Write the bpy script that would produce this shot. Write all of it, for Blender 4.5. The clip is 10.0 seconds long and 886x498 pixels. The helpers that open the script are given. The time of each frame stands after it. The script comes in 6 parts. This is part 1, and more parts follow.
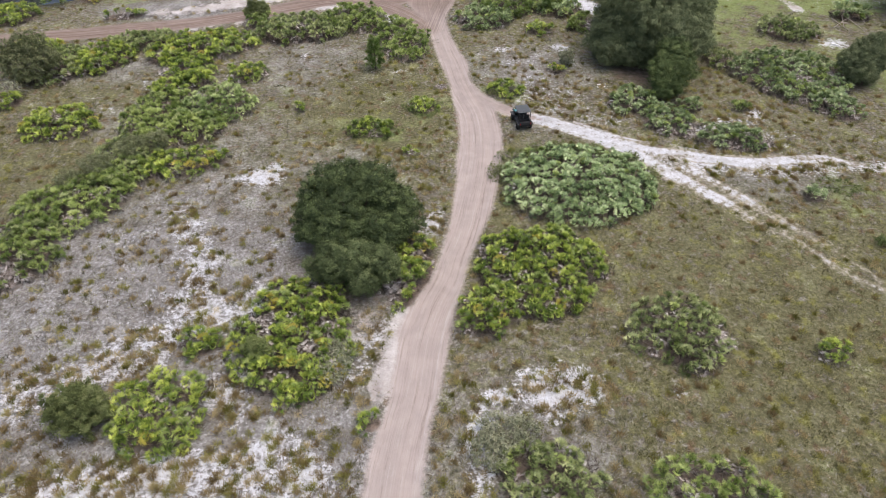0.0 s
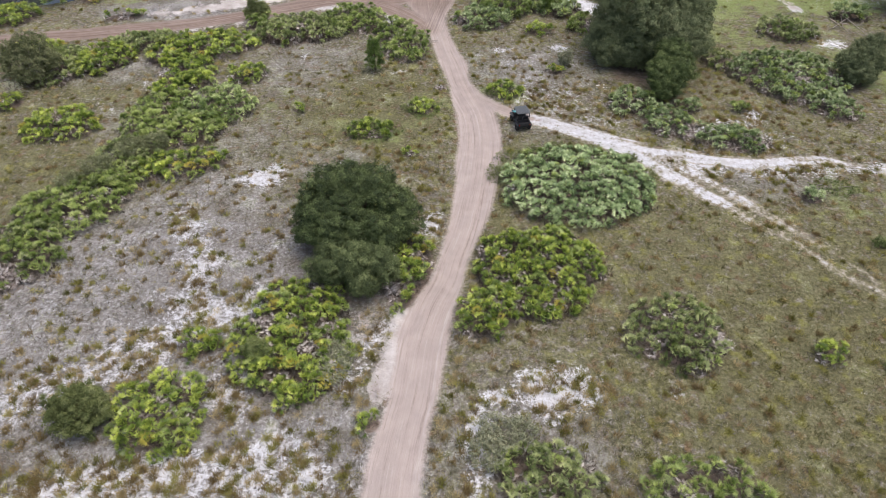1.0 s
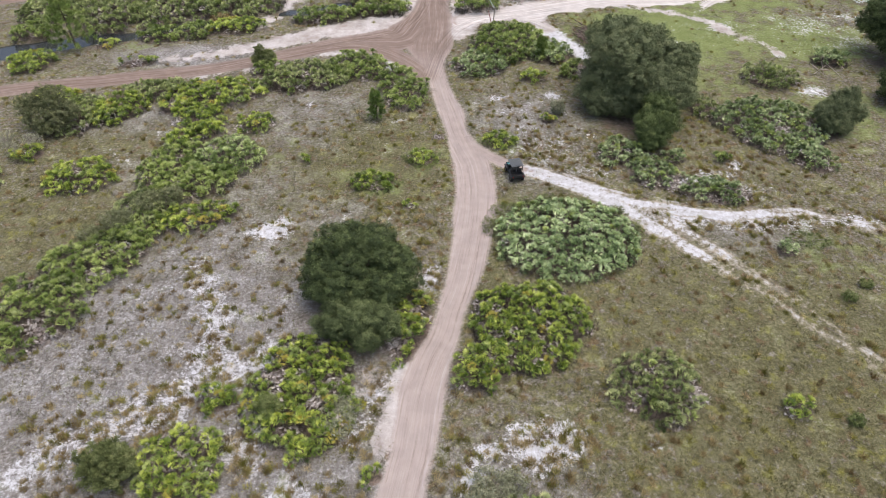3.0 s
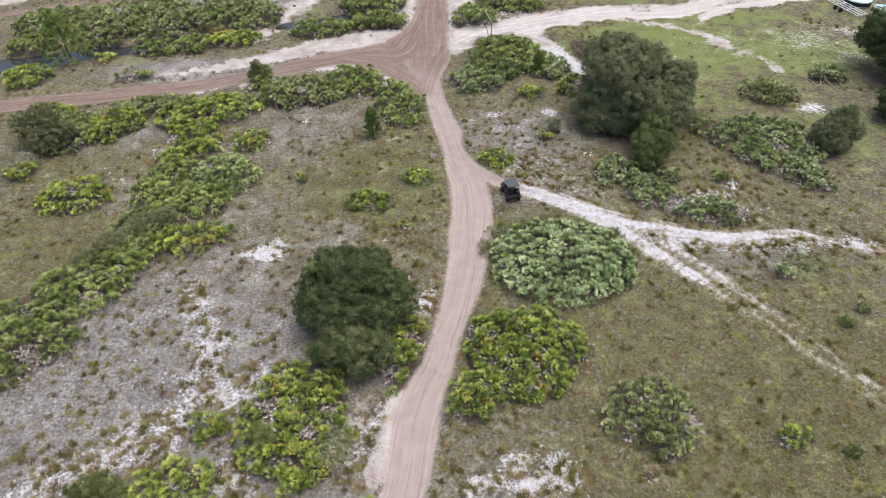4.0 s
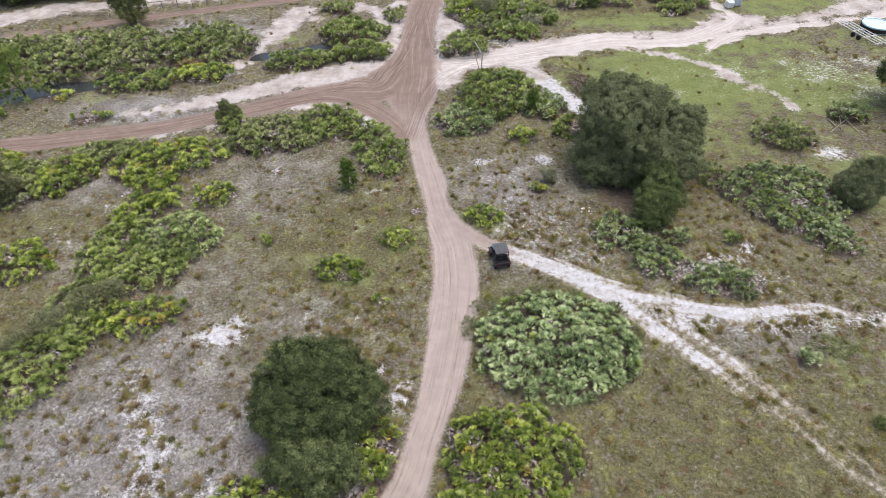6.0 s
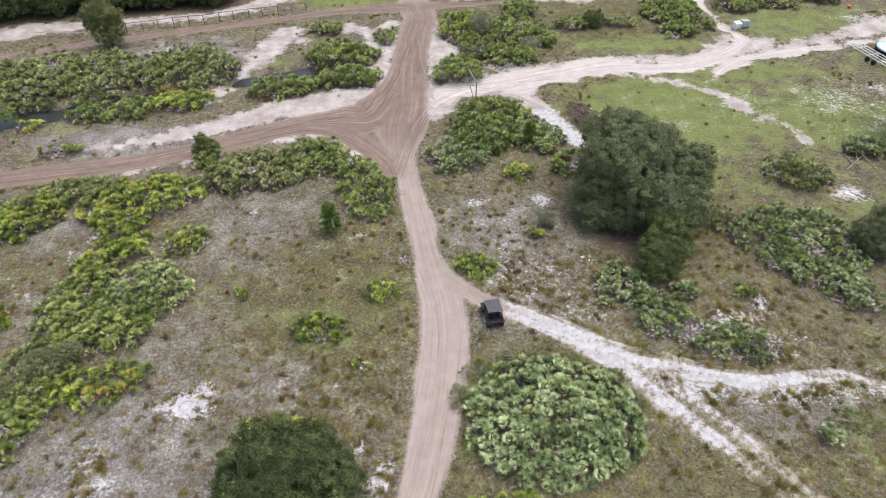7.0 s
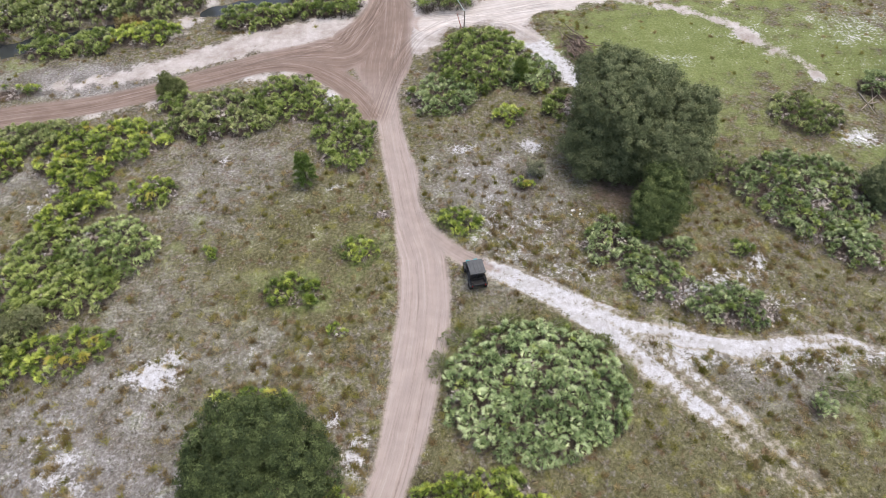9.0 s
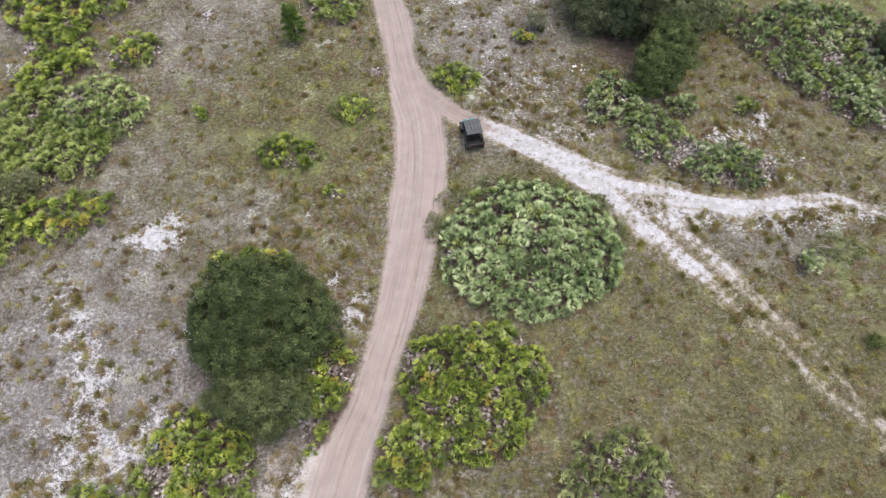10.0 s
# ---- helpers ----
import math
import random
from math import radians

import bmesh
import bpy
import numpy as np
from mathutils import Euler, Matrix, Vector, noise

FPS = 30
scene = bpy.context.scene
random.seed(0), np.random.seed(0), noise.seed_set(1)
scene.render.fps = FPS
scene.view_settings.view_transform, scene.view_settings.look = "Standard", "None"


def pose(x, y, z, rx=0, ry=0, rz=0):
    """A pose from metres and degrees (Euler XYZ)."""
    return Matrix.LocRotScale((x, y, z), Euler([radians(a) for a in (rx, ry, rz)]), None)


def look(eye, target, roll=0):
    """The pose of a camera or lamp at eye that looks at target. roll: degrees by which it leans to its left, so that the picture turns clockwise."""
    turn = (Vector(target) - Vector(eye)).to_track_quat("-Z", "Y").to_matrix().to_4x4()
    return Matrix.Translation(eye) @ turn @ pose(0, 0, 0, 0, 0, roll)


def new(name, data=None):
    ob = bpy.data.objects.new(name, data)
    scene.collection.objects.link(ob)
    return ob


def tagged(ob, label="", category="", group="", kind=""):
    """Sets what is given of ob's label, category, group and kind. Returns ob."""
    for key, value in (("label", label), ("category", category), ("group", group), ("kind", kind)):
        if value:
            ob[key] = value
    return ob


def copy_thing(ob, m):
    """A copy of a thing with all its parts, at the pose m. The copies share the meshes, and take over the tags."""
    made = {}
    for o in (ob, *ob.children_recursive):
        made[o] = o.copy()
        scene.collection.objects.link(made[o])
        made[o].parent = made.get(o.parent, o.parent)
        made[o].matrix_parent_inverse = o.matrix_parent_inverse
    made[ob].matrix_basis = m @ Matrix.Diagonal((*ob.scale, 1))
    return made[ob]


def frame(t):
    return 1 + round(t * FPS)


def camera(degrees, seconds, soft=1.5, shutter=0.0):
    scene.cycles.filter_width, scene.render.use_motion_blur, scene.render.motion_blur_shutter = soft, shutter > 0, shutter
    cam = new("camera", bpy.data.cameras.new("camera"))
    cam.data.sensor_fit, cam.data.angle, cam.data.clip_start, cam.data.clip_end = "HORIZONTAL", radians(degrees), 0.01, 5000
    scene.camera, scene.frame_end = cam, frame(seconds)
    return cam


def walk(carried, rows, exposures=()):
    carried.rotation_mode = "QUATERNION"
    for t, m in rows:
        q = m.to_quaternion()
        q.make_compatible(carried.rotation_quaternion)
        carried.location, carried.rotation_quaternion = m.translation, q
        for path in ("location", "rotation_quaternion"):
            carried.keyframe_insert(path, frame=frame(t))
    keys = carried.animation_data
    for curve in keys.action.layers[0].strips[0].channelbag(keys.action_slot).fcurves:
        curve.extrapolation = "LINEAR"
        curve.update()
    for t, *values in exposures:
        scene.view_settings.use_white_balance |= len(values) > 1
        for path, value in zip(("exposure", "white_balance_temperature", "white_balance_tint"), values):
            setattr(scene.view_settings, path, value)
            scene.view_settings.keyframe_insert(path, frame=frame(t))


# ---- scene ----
cam = camera(69.5, 10.0, soft=0.55)
PATH = [
    (0, (0.007, -0.01, 32.097), (0.015, 1.431, 30.711), 0.1),
    (0.5, (0.097, -0.05, 31.999), (0.104, 1.391, 30.611), 0.1),
    (1, (0.097, -0.018, 32.427), (0.104, 1.419, 31.036), 0.1),
    (1.5, (0.108, -0.024, 33.635), (0.114, 1.415, 32.245), 0.0),
    (2, (0.141, 0.017, 35.106), (0.147, 1.457, 33.718), 0.0),
    (2.5, (0.202, 0.1, 36.451), (0.208, 1.543, 35.067), 0.0),
    (4, (0.719, 1.901, 38.866), (0.724, 3.344, 37.481), -0.0),
    (4.5, (1.081, 3.405, 38.872), (1.084, 4.847, 37.486), -0.1),
    (5, (1.48, 5.391, 38.864), (1.482, 6.832, 37.477), -0.1),
    (5.5, (1.965, 7.847, 38.888), (1.967, 9.288, 37.501), -0.2),
    (7, (3.434, 17.007, 39.245), (3.436, 18.448, 37.859), -0.1),
    (7.5, (3.892, 19.321, 39.337), (3.893, 20.763, 37.951), -0.1),
    (8, (4.314, 20.781, 39.374), (4.316, 22.225, 37.989), -0.1),
    (8.5, (4.681, 21.333, 39.217), (4.683, 22.749, 37.805), -0.1),
    (9, (4.953, 21.389, 39.077), (4.954, 22.641, 37.517), -0.3),
    (9.5, (5.14, 21.395, 39.035), (5.139, 22.449, 37.335), -0.6),
    (10, (5.164, 21.526, 39.104), (5.163, 22.408, 37.309), -0.7),
]
walk(cam, [(t, look(eye, target, roll)) for t, eye, target, roll in PATH], [(0, 0.46), (10, 0.46)])

# ---- daylight: a bright overcast sky with a broad, weak sun ----
SUN_UP, SUN_FROM = 75.0, 70.0
world = bpy.data.worlds.new("sky")
scene.world = world
world.use_nodes = True
wt = world.node_tree
sky = wt.nodes.new("ShaderNodeTexSky")
sky.sky_type = "NISHITA"
sky.sun_disc = False
sky.sun_elevation = radians(SUN_UP)
sky.sun_rotation = radians(SUN_FROM)
sky.air_density, sky.dust_density, sky.ozone_density = 1.0, 6.0, 0.6
wt.nodes["Background"].inputs["Strength"].default_value = 0.15
wt.links.new(sky.outputs["Color"], wt.nodes["Background"].inputs["Color"])
lamp = bpy.data.lights.new("sun", "SUN")
lamp.energy, lamp.angle, lamp.color = 0.7, radians(90), (0.985, 0.99, 0.97)
sun = new("sun", lamp)
su, sa = radians(SUN_UP), radians(SUN_FROM)
sun.matrix_world = look((math.sin(sa) * math.cos(su) * 60, math.cos(sa) * math.cos(su) * 60, math.sin(su) * 60), (0, 0, 0))


# ---- node helpers ----
def material(name, rough=0.9, spec=0.2):
    m = bpy.data.materials.new(name)
    m.use_nodes = True
    b = m.node_tree.nodes["Principled BSDF"]
    b.inputs["Roughness"].default_value = rough
    b.inputs["Specular IOR Level"].default_value = spec
    return m, m.node_tree, b


def feed(nt, socket, v):
    if isinstance(v, bpy.types.NodeSocket):
        nt.links.new(v, socket)
    elif isinstance(v, (tuple, list)):
        socket.default_value = (*v, 1.0) if len(v) == 3 and socket.type == "RGBA" else v
    else:
        socket.default_value = v


def noise_of(nt, scale, detail=3.0, rough=0.55, vec=None, out="Fac"):
    n = nt.nodes.new("ShaderNodeTexNoise")
    n.inputs["Scale"].default_value = scale
    n.inputs["Detail"].default_value = detail
    n.inputs["Roughness"].default_value = rough
    if vec is None:
        g = nt.nodes.new("ShaderNodeNewGeometry")
        vec = g.outputs["Position"]
    nt.links.new(vec, n.inputs["Vector"])
    return n.outputs[out]


def calc(nt, op, a, b=0.0):
    n = nt.nodes.new("ShaderNodeMath")
    n.operation = op
    feed(nt, n.inputs[0], a)
    feed(nt, n.inputs[1], b)
    return n.outputs[0]


def blend(nt, fac, a, b, how="MIX"):
    n = nt.nodes.new("ShaderNodeMix")
    n.data_type, n.blend_type = "RGBA", how
    feed(nt, n.inputs[0], fac)
    feed(nt, n.inputs[6], a)
    feed(nt, n.inputs[7], b)
    return n.outputs[2]


def step(nt, v, lo, hi, to_lo=0.0, to_hi=1.0):
    n = nt.nodes.new("ShaderNodeMapRange")
    n.interpolation_type = "SMOOTHSTEP"
    feed(nt, n.inputs[0], v)
    n.inputs[1].default_value, n.inputs[2].default_value = lo, hi
    n.inputs[3].default_value, n.inputs[4].default_value = to_lo, to_hi
    return n.outputs[0]


def ramp(nt, fac, *stops):
    n = nt.nodes.new("ShaderNodeValToRGB")
    feed(nt, n.inputs[0], fac)
    e = n.color_ramp.elements
    while len(e) < len(stops):
        e.new(0.5)
    for k, (p, c) in zip(e, stops):
        k.position, k.color = p, (*c, 1.0)
    return n.outputs[0]


def field_of(nt, name):
    n = nt.nodes.new("ShaderNodeAttribute")
    n.attribute_name = name
    return n.outputs["Fac"]


def grey(nt, v):
    n = nt.nodes.new("ShaderNodeCombineColor")
    for s in n.inputs:
        nt.links.new(v, s)
    return n.outputs[0]


def relief(nt, b, height, strength, distance):
    n = nt.nodes.new("ShaderNodeBump")
    n.inputs["Strength"].default_value, n.inputs["Distance"].default_value = strength, distance
    nt.links.new(height, n.inputs["Height"])
    nt.links.new(n.outputs[0], b.inputs["Normal"])


def glow_through(nt, b, colour, share):
    """Thin leaves let some light through."""
    tr = nt.nodes.new("ShaderNodeBsdfTranslucent")
    feed(nt, tr.inputs["Color"], colour)
    mx = nt.nodes.new("ShaderNodeMixShader")
    mx.inputs[0].default_value = share
    nt.links.new(b.outputs[0], mx.inputs[1])
    nt.links.new(tr.outputs[0], mx.inputs[2])
    nt.links.new(mx.outputs[0], nt.nodes["Material Output"].inputs["Surface"])


# ---- materials ----
def ground_material():
    m, nt, b = material("sandy_ground", 0.95, 0.1)
    broad, patch = noise_of(nt, 0.11, 3), noise_of(nt, 0.45, 4, 0.6)
    tuft, grain = noise_of(nt, 2.2, 4, 0.65), noise_of(nt, 11.0, 3, 0.7)
    fine = noise_of(nt, 38.0, 2, 0.6)
    dead, white, green = field_of(nt, "dead"), field_of(nt, "white"), field_of(nt, "green")
    road, red, litter = field_of(nt, "road"), field_of(nt, "red"), field_of(nt, "litter")
    # thatch: brown-olive, straw and grey dead grass
    clump = noise_of(nt, 4.2, 5, 0.75)
    hue = noise_of(nt, 0.9, 3, 0.6)
    mixv = calc(nt, "ADD", calc(nt, "MULTIPLY", patch, 0.35), calc(nt, "MULTIPLY", clump, 0.8))
    mixv = calc(nt, "SUBTRACT", mixv, 0.08)
    thatch = ramp(nt, mixv, (0.34, (0.086, 0.077, 0.061)), (0.46, (0.169, 0.153, 0.126)), (0.55, (0.262, 0.244, 0.211)), (0.66, (0.396, 0.383, 0.356)))
    olive = ramp(nt, mixv, (0.34, (0.059, 0.056, 0.028)), (0.48, (0.124, 0.119, 0.062)), (0.64, (0.232, 0.222, 0.138)))
    yellow = ramp(nt, mixv, (0.34, (0.08, 0.08, 0.018)), (0.48, (0.165, 0.16, 0.038)), (0.64, (0.26, 0.245, 0.09)))
    rust = ramp(nt, mixv, (0.34, (0.075, 0.05, 0.028)), (0.48, (0.155, 0.108, 0.062)), (0.64, (0.28, 0.225, 0.165)))
    tufted = calc(nt, "ADD", calc(nt, "MULTIPLY", noise_of(nt, 1.7, 4, 0.7), 0.75), calc(nt, "MULTIPLY", patch, 0.25))
    herb = blend(nt, step(nt, hue, 0.53, 0.72), olive, yellow)
    dryness = calc(nt, "ADD", hue, calc(nt, "MULTIPLY", field_of(nt, "lush"), 0.07))
    herb = blend(nt, step(nt, dryness, 0.49, 0.37), herb, rust)
    tufted = calc(nt, "ADD", tufted, calc(nt, "MULTIPLY", field_of(nt, "lush"), 0.09))
    live = blend(nt, step(nt, tufted, 0.44, 0.55), thatch, herb)
    straw = ramp(nt, mixv, (0.34, (0.114, 0.102, 0.09)), (0.46, (0.207, 0.195, 0.184)), (0.55, (0.302, 0.292, 0.287)), (0.66, (0.494, 0.491, 0.505)))
    deadmask = step(nt, calc(nt, "ADD", dead, calc(nt, "SUBTRACT", patch, 0.5)), 0.15, 0.75)
    col = blend(nt, deadmask, live, straw)
    lawn = ramp(nt, mixv, (0.34, (0.135, 0.165, 0.058)), (0.5, (0.185, 0.222, 0.084)), (0.62, (0.25, 0.28, 0.13)), (0.72, (0.42, 0.425, 0.35)))
    col = blend(nt, step(nt, calc(nt, "ADD", green, calc(nt, "MULTIPLY", calc(nt, "SUBTRACT", patch, 0.5), 2.0)), 0.15, 0.7), col, lawn)
    col = blend(nt, 1.0, col, grey(nt, step(nt, grain, 0.3, 0.7, 0.8, 1.16)), "MULTIPLY")
    # brown litter below the thickets and trees
    duff = ramp(nt, tuft, (0.35, (0.075, 0.058, 0.045)), (0.65, (0.20, 0.155, 0.13)))
    col = blend(nt, step(nt, calc(nt, "ADD", litter, calc(nt, "MULTIPLY", calc(nt, "SUBTRACT", tuft, 0.5), 0.8)), 0.25, 0.8), col, duff)
    # bare white sand
    sand = ramp(nt, tuft, (0.3, (0.42, 0.414, 0.424)), (0.5, (0.56, 0.562, 0.588)), (0.7, (0.66, 0.675, 0.72)))
    sand = blend(nt, 1.0, sand, grey(nt, step(nt, grain, 0.3, 0.7, 0.8, 1.08)), "MULTIPLY")
    rough = calc(nt, "ADD", calc(nt, "MULTIPLY", calc(nt, "SUBTRACT", clump, 0.5), 1.3), calc(nt, "MULTIPLY", calc(nt, "SUBTRACT", grain, 0.5), 0.6))
    rough = calc(nt, "ADD", rough, calc(nt, "MULTIPLY", calc(nt, "SUBTRACT", tuft, 0.5), 0.9))
    rough = calc(nt, "ADD", rough, calc(nt, "MULTIPLY", calc(nt, "SUBTRACT", patch, 0.5), 0.9))
    bare = step(nt, calc(nt, "ADD", white, rough), 0.4, 0.72)
    col = blend(nt, bare, col, sand)
    worn = noise_of(nt, 0.9, 4, 0.65)
    sand = blend(nt, step(nt, worn, 0.50, 0.36), sand, (0.45, 0.445, 0.45))
    # the driven white trails keep a clean edge
    track = step(nt, calc(nt, "ADD", field_of(nt, "trail"), calc(nt, "ADD", calc(nt, "MULTIPLY", rough, 0.75), calc(nt, "MULTIPLY", calc(nt, "SUBTRACT", tuft, 0.5), 0.6))), 0.42, 0.74)
    faint = calc(nt, "MULTIPLY", step(nt, calc(nt, "ADD", field_of(nt, "trail"), calc(nt, "MULTIPLY", calc(nt, "SUBTRACT", tuft, 0.5), 0.3)), 0.34, 0.62), 0.5)
    col = blend(nt, faint, col, (0.33, 0.295, 0.235))
    worn_in = step(nt, field_of(nt, "trail"), 0.5, 0.72)
    col = blend(nt, track, col, blend(nt, worn_in, (0.37, 0.335, 0.275), sand))
    # smooth pale sand spread beside the ways
    drift = noise_of(nt, 0.5, 5, 0.7)
    pale = ramp(nt, drift, (0.3, (0.32, 0.273, 0.25)), (0.48, (0.445, 0.407, 0.39)), (0.66, (0.585, 0.561, 0.558)))
    pale = blend(nt, 1.0, pale, grey(nt, step(nt, grain, 0.3, 0.7, 0.9, 1.05)), "MULTIPLY")
    spread = step(nt, calc(nt, "ADD", field_of(nt, "pale"), calc(nt, "ADD", calc(nt, "MULTIPLY", rough, 0.6), calc(nt, "MULTIPLY", calc(nt, "SUBTRACT", patch, 0.5), 1.7))), 0.34, 0.78)
    col = blend(nt, spread, col, pale)
    # driven sand: pink-tan, with streaks along the way
    cv = nt.nodes.new("ShaderNodeCombineXYZ")
    feed(nt, cv.inputs[0], calc(nt, "MULTIPLY", field_of(nt, "across"), 4.6))
    feed(nt, cv.inputs[1], calc(nt, "MULTIPLY", field_of(nt, "along"), 0.11))
    feed(nt, cv.inputs[2], calc(nt, "MULTIPLY", patch, 1.6))
    streak = noise_of(nt, 1.0, 6, 0.68, cv.outputs[0])
    pink = ramp(nt, streak, (0.28, (0.24, 0.195, 0.175)), (0.44, (0.35, 0.295, 0.275)), (0.57, (0.395, 0.342, 0.322)), (0.72, (0.50, 0.455, 0.44)))
    clay = ramp(nt, streak, (0.3, (0.15, 0.106, 0.088)), (0.43, (0.19, 0.142, 0.12)), (0.55, (0.24, 0.186, 0.161)), (0.72, (0.34, 0.282, 0.257)))
    redmask = step(nt, calc(nt, "ADD", red, calc(nt, "MULTIPLY", calc(nt, "SUBTRACT", streak, 0.5), 0.9)), 0.2, 0.8)
    way = blend(nt, redmask, pink, clay)
    light = ramp(nt, streak, (0.3, (0.43, 0.388, 0.366)), (0.47, (0.50, 0.462, 0.445)), (0.62, (0.575, 0.546, 0.538)))
    way = blend(nt, step(nt, red, 0.0, -0.2), way, light)
    way = blend(nt, 1.0, way, grey(nt, step(nt, noise_of(nt, 0.8, 4), 0.3, 0.7, 0.92, 1.05)), "MULTIPLY")
    edge = calc(nt, "ADD", road, calc(nt, "MULTIPLY", rough, step(nt, red, 0.0, -0.15, 0.3, 1.3)))
    driven = step(nt, edge, -0.15, 0.35)
    col = blend(nt, driven, col, way)
    # curved tracks where vehicles turn from one way into another
    tv = nt.nodes.new("ShaderNodeCombineXYZ")
    feed(nt, tv.inputs[0], calc(nt, "MULTIPLY", field_of(nt, "turn_off"), 4.0))
    feed(nt, tv.inputs[1], calc(nt, "MULTIPLY", field_of(nt, "turn_far"), 0.09))
    swept = noise_of(nt, 1.0, 5, 0.62, tv.outputs[0])
    marks = grey(nt, step(nt, swept, 0.34, 0.66, 0.72, 1.2))
    reach = calc(nt, "MULTIPLY", field_of(nt, "turn"), calc(nt, "MAXIMUM", driven, spread))
    col = blend(nt, reach, col, blend(nt, 1.0, col, marks, "MULTIPLY"))
    nt.links.new(col, b.inputs["Base Color"])
    lumps = calc(nt, "ADD", calc(nt, "MULTIPLY", calc(nt, "ADD", grain, fine), calc(nt, "SUBTRACT", 1.15, driven)), calc(nt, "MULTIPLY", streak, driven))
    relief(nt, b, lumps, 0.6, 0.06)
    return m


def leaf_material(name, low, mid, high, rough=0.5, spec=0.4, share=0.25, own=0.5, blade=0.25, plant=0.25, patchy=0.6):
    """Leaf colours: a tone for each frond or tuft, each blade and each plant a little off."""
    m, nt, b = material(name, rough, spec)
    g = nt.nodes.new("ShaderNodeNewGeometry")
    o = nt.nodes.new("ShaderNodeObjectInfo")
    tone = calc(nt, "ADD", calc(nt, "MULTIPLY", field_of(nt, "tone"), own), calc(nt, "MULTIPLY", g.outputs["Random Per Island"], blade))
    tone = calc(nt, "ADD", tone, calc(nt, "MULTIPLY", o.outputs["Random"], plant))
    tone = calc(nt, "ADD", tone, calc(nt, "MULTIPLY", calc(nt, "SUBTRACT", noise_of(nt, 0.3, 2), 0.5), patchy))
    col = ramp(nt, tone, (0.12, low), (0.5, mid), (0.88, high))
    nt.links.new(col, b.inputs["Base Color"])
    glow_through(nt, b, col, share)
    return m


def plain_material(name, colour, rough=0.6, spec=0.4, metal=0.0, wear=0.15, scale=6.0):
    m, nt, b = material(name, rough, spec)
    b.inputs["Metallic"].default_value = metal
    n = noise_of(nt, scale, 4, 0.65)
    f = noise_of(nt, scale * 7, 3, 0.6)
    v = calc(nt, "ADD", calc(nt, "MULTIPLY", n, 0.7), calc(nt, "MULTIPLY", f, 0.3))
    shade = step(nt, v, 0.3, 0.7, 1 - wear, 1 + wear)
    nt.links.new(blend(nt, 1.0, colour, grey(nt, shade), "MULTIPLY"), b.inputs["Base Color"])
    nt.links.new(step(nt, n, 0.3, 0.7, max(0.05, rough - 0.12), min(1, rough + 0.12)), b.inputs["Roughness"])
    relief(nt, b, f, 0.25, 0.01)
    return m


GROUND = ground_material()
# palm ramps run deep to pale, to carry painted crown shade and skylit tips
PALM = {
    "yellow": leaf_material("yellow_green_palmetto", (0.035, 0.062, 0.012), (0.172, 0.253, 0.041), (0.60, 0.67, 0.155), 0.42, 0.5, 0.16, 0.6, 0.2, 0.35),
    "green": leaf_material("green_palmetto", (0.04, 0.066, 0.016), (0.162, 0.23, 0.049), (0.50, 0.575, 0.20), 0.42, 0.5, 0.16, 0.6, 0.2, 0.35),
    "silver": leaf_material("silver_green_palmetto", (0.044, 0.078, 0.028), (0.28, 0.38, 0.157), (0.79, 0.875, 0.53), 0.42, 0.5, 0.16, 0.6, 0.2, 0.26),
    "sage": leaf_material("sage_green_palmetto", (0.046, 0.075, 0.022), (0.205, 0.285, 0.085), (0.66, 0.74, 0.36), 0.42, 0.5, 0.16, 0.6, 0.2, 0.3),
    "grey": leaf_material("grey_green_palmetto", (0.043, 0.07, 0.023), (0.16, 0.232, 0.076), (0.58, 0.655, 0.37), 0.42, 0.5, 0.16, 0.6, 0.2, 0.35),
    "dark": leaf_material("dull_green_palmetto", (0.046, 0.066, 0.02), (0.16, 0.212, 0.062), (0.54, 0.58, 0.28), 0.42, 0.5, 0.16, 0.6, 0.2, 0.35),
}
DEAD_LEAF = leaf_material("dead_grey_palm_leaf", (0.11, 0.088, 0.078), (0.30, 0.26, 0.24), (0.74, 0.70, 0.68), 0.8, 0.2, 0.1)
# darker than the dead leaves above: shade between heads is put into this brown
SKIRT_LEAF = leaf_material("shade_darkened_brown_palm_litter", (0.05, 0.04, 0.033), (0.115, 0.095, 0.08), (0.32, 0.29, 0.265), 0.85, 0.15, 0.05)
GOLD_LEAF = leaf_material("yellowed_palm_leaf", (0.30, 0.30, 0.06), (0.46, 0.42, 0.09), (0.55, 0.44, 0.12), 0.55, 0.3)
OAK_LEAF = leaf_material("dark_oak_leaf", (0.032, 0.05, 0.02), (0.086, 0.116, 0.044), (0.20, 0.25, 0.10), 0.6, 0.2, 0.12, 0.5, 0.4, 0.0, 0.25)
GREY_OAK_LEAF = leaf_material("grey_green_oak_leaf", (0.098, 0.12, 0.058), (0.165, 0.196, 0.098), (0.245, 0.275, 0.148), 0.6, 0.18, 0.12, 0.5, 0.4, 0.0, 0.25)
FRONT_OAK_LEAF = leaf_material("greyish_green_oak_leaf", (0.048, 0.068, 0.028), (0.112, 0.142, 0.058), (0.235, 0.28, 0.125), 0.6, 0.2, 0.12, 0.5, 0.4, 0.0, 0.25)
SMALL_OAK_LEAF = leaf_material("mid_green_oak_leaf", (0.055, 0.08, 0.028), (0.125, 0.168, 0.06), (0.24, 0.29, 0.11), 0.6, 0.2, 0.15, 0.5, 0.4, 0.0, 0.3)
BUSH_LEAF = leaf_material("green_bush_leaf", (0.085, 0.115, 0.036), (0.15, 0.19, 0.065), (0.26, 0.29, 0.12), 0.65, 0.2, 0.25)
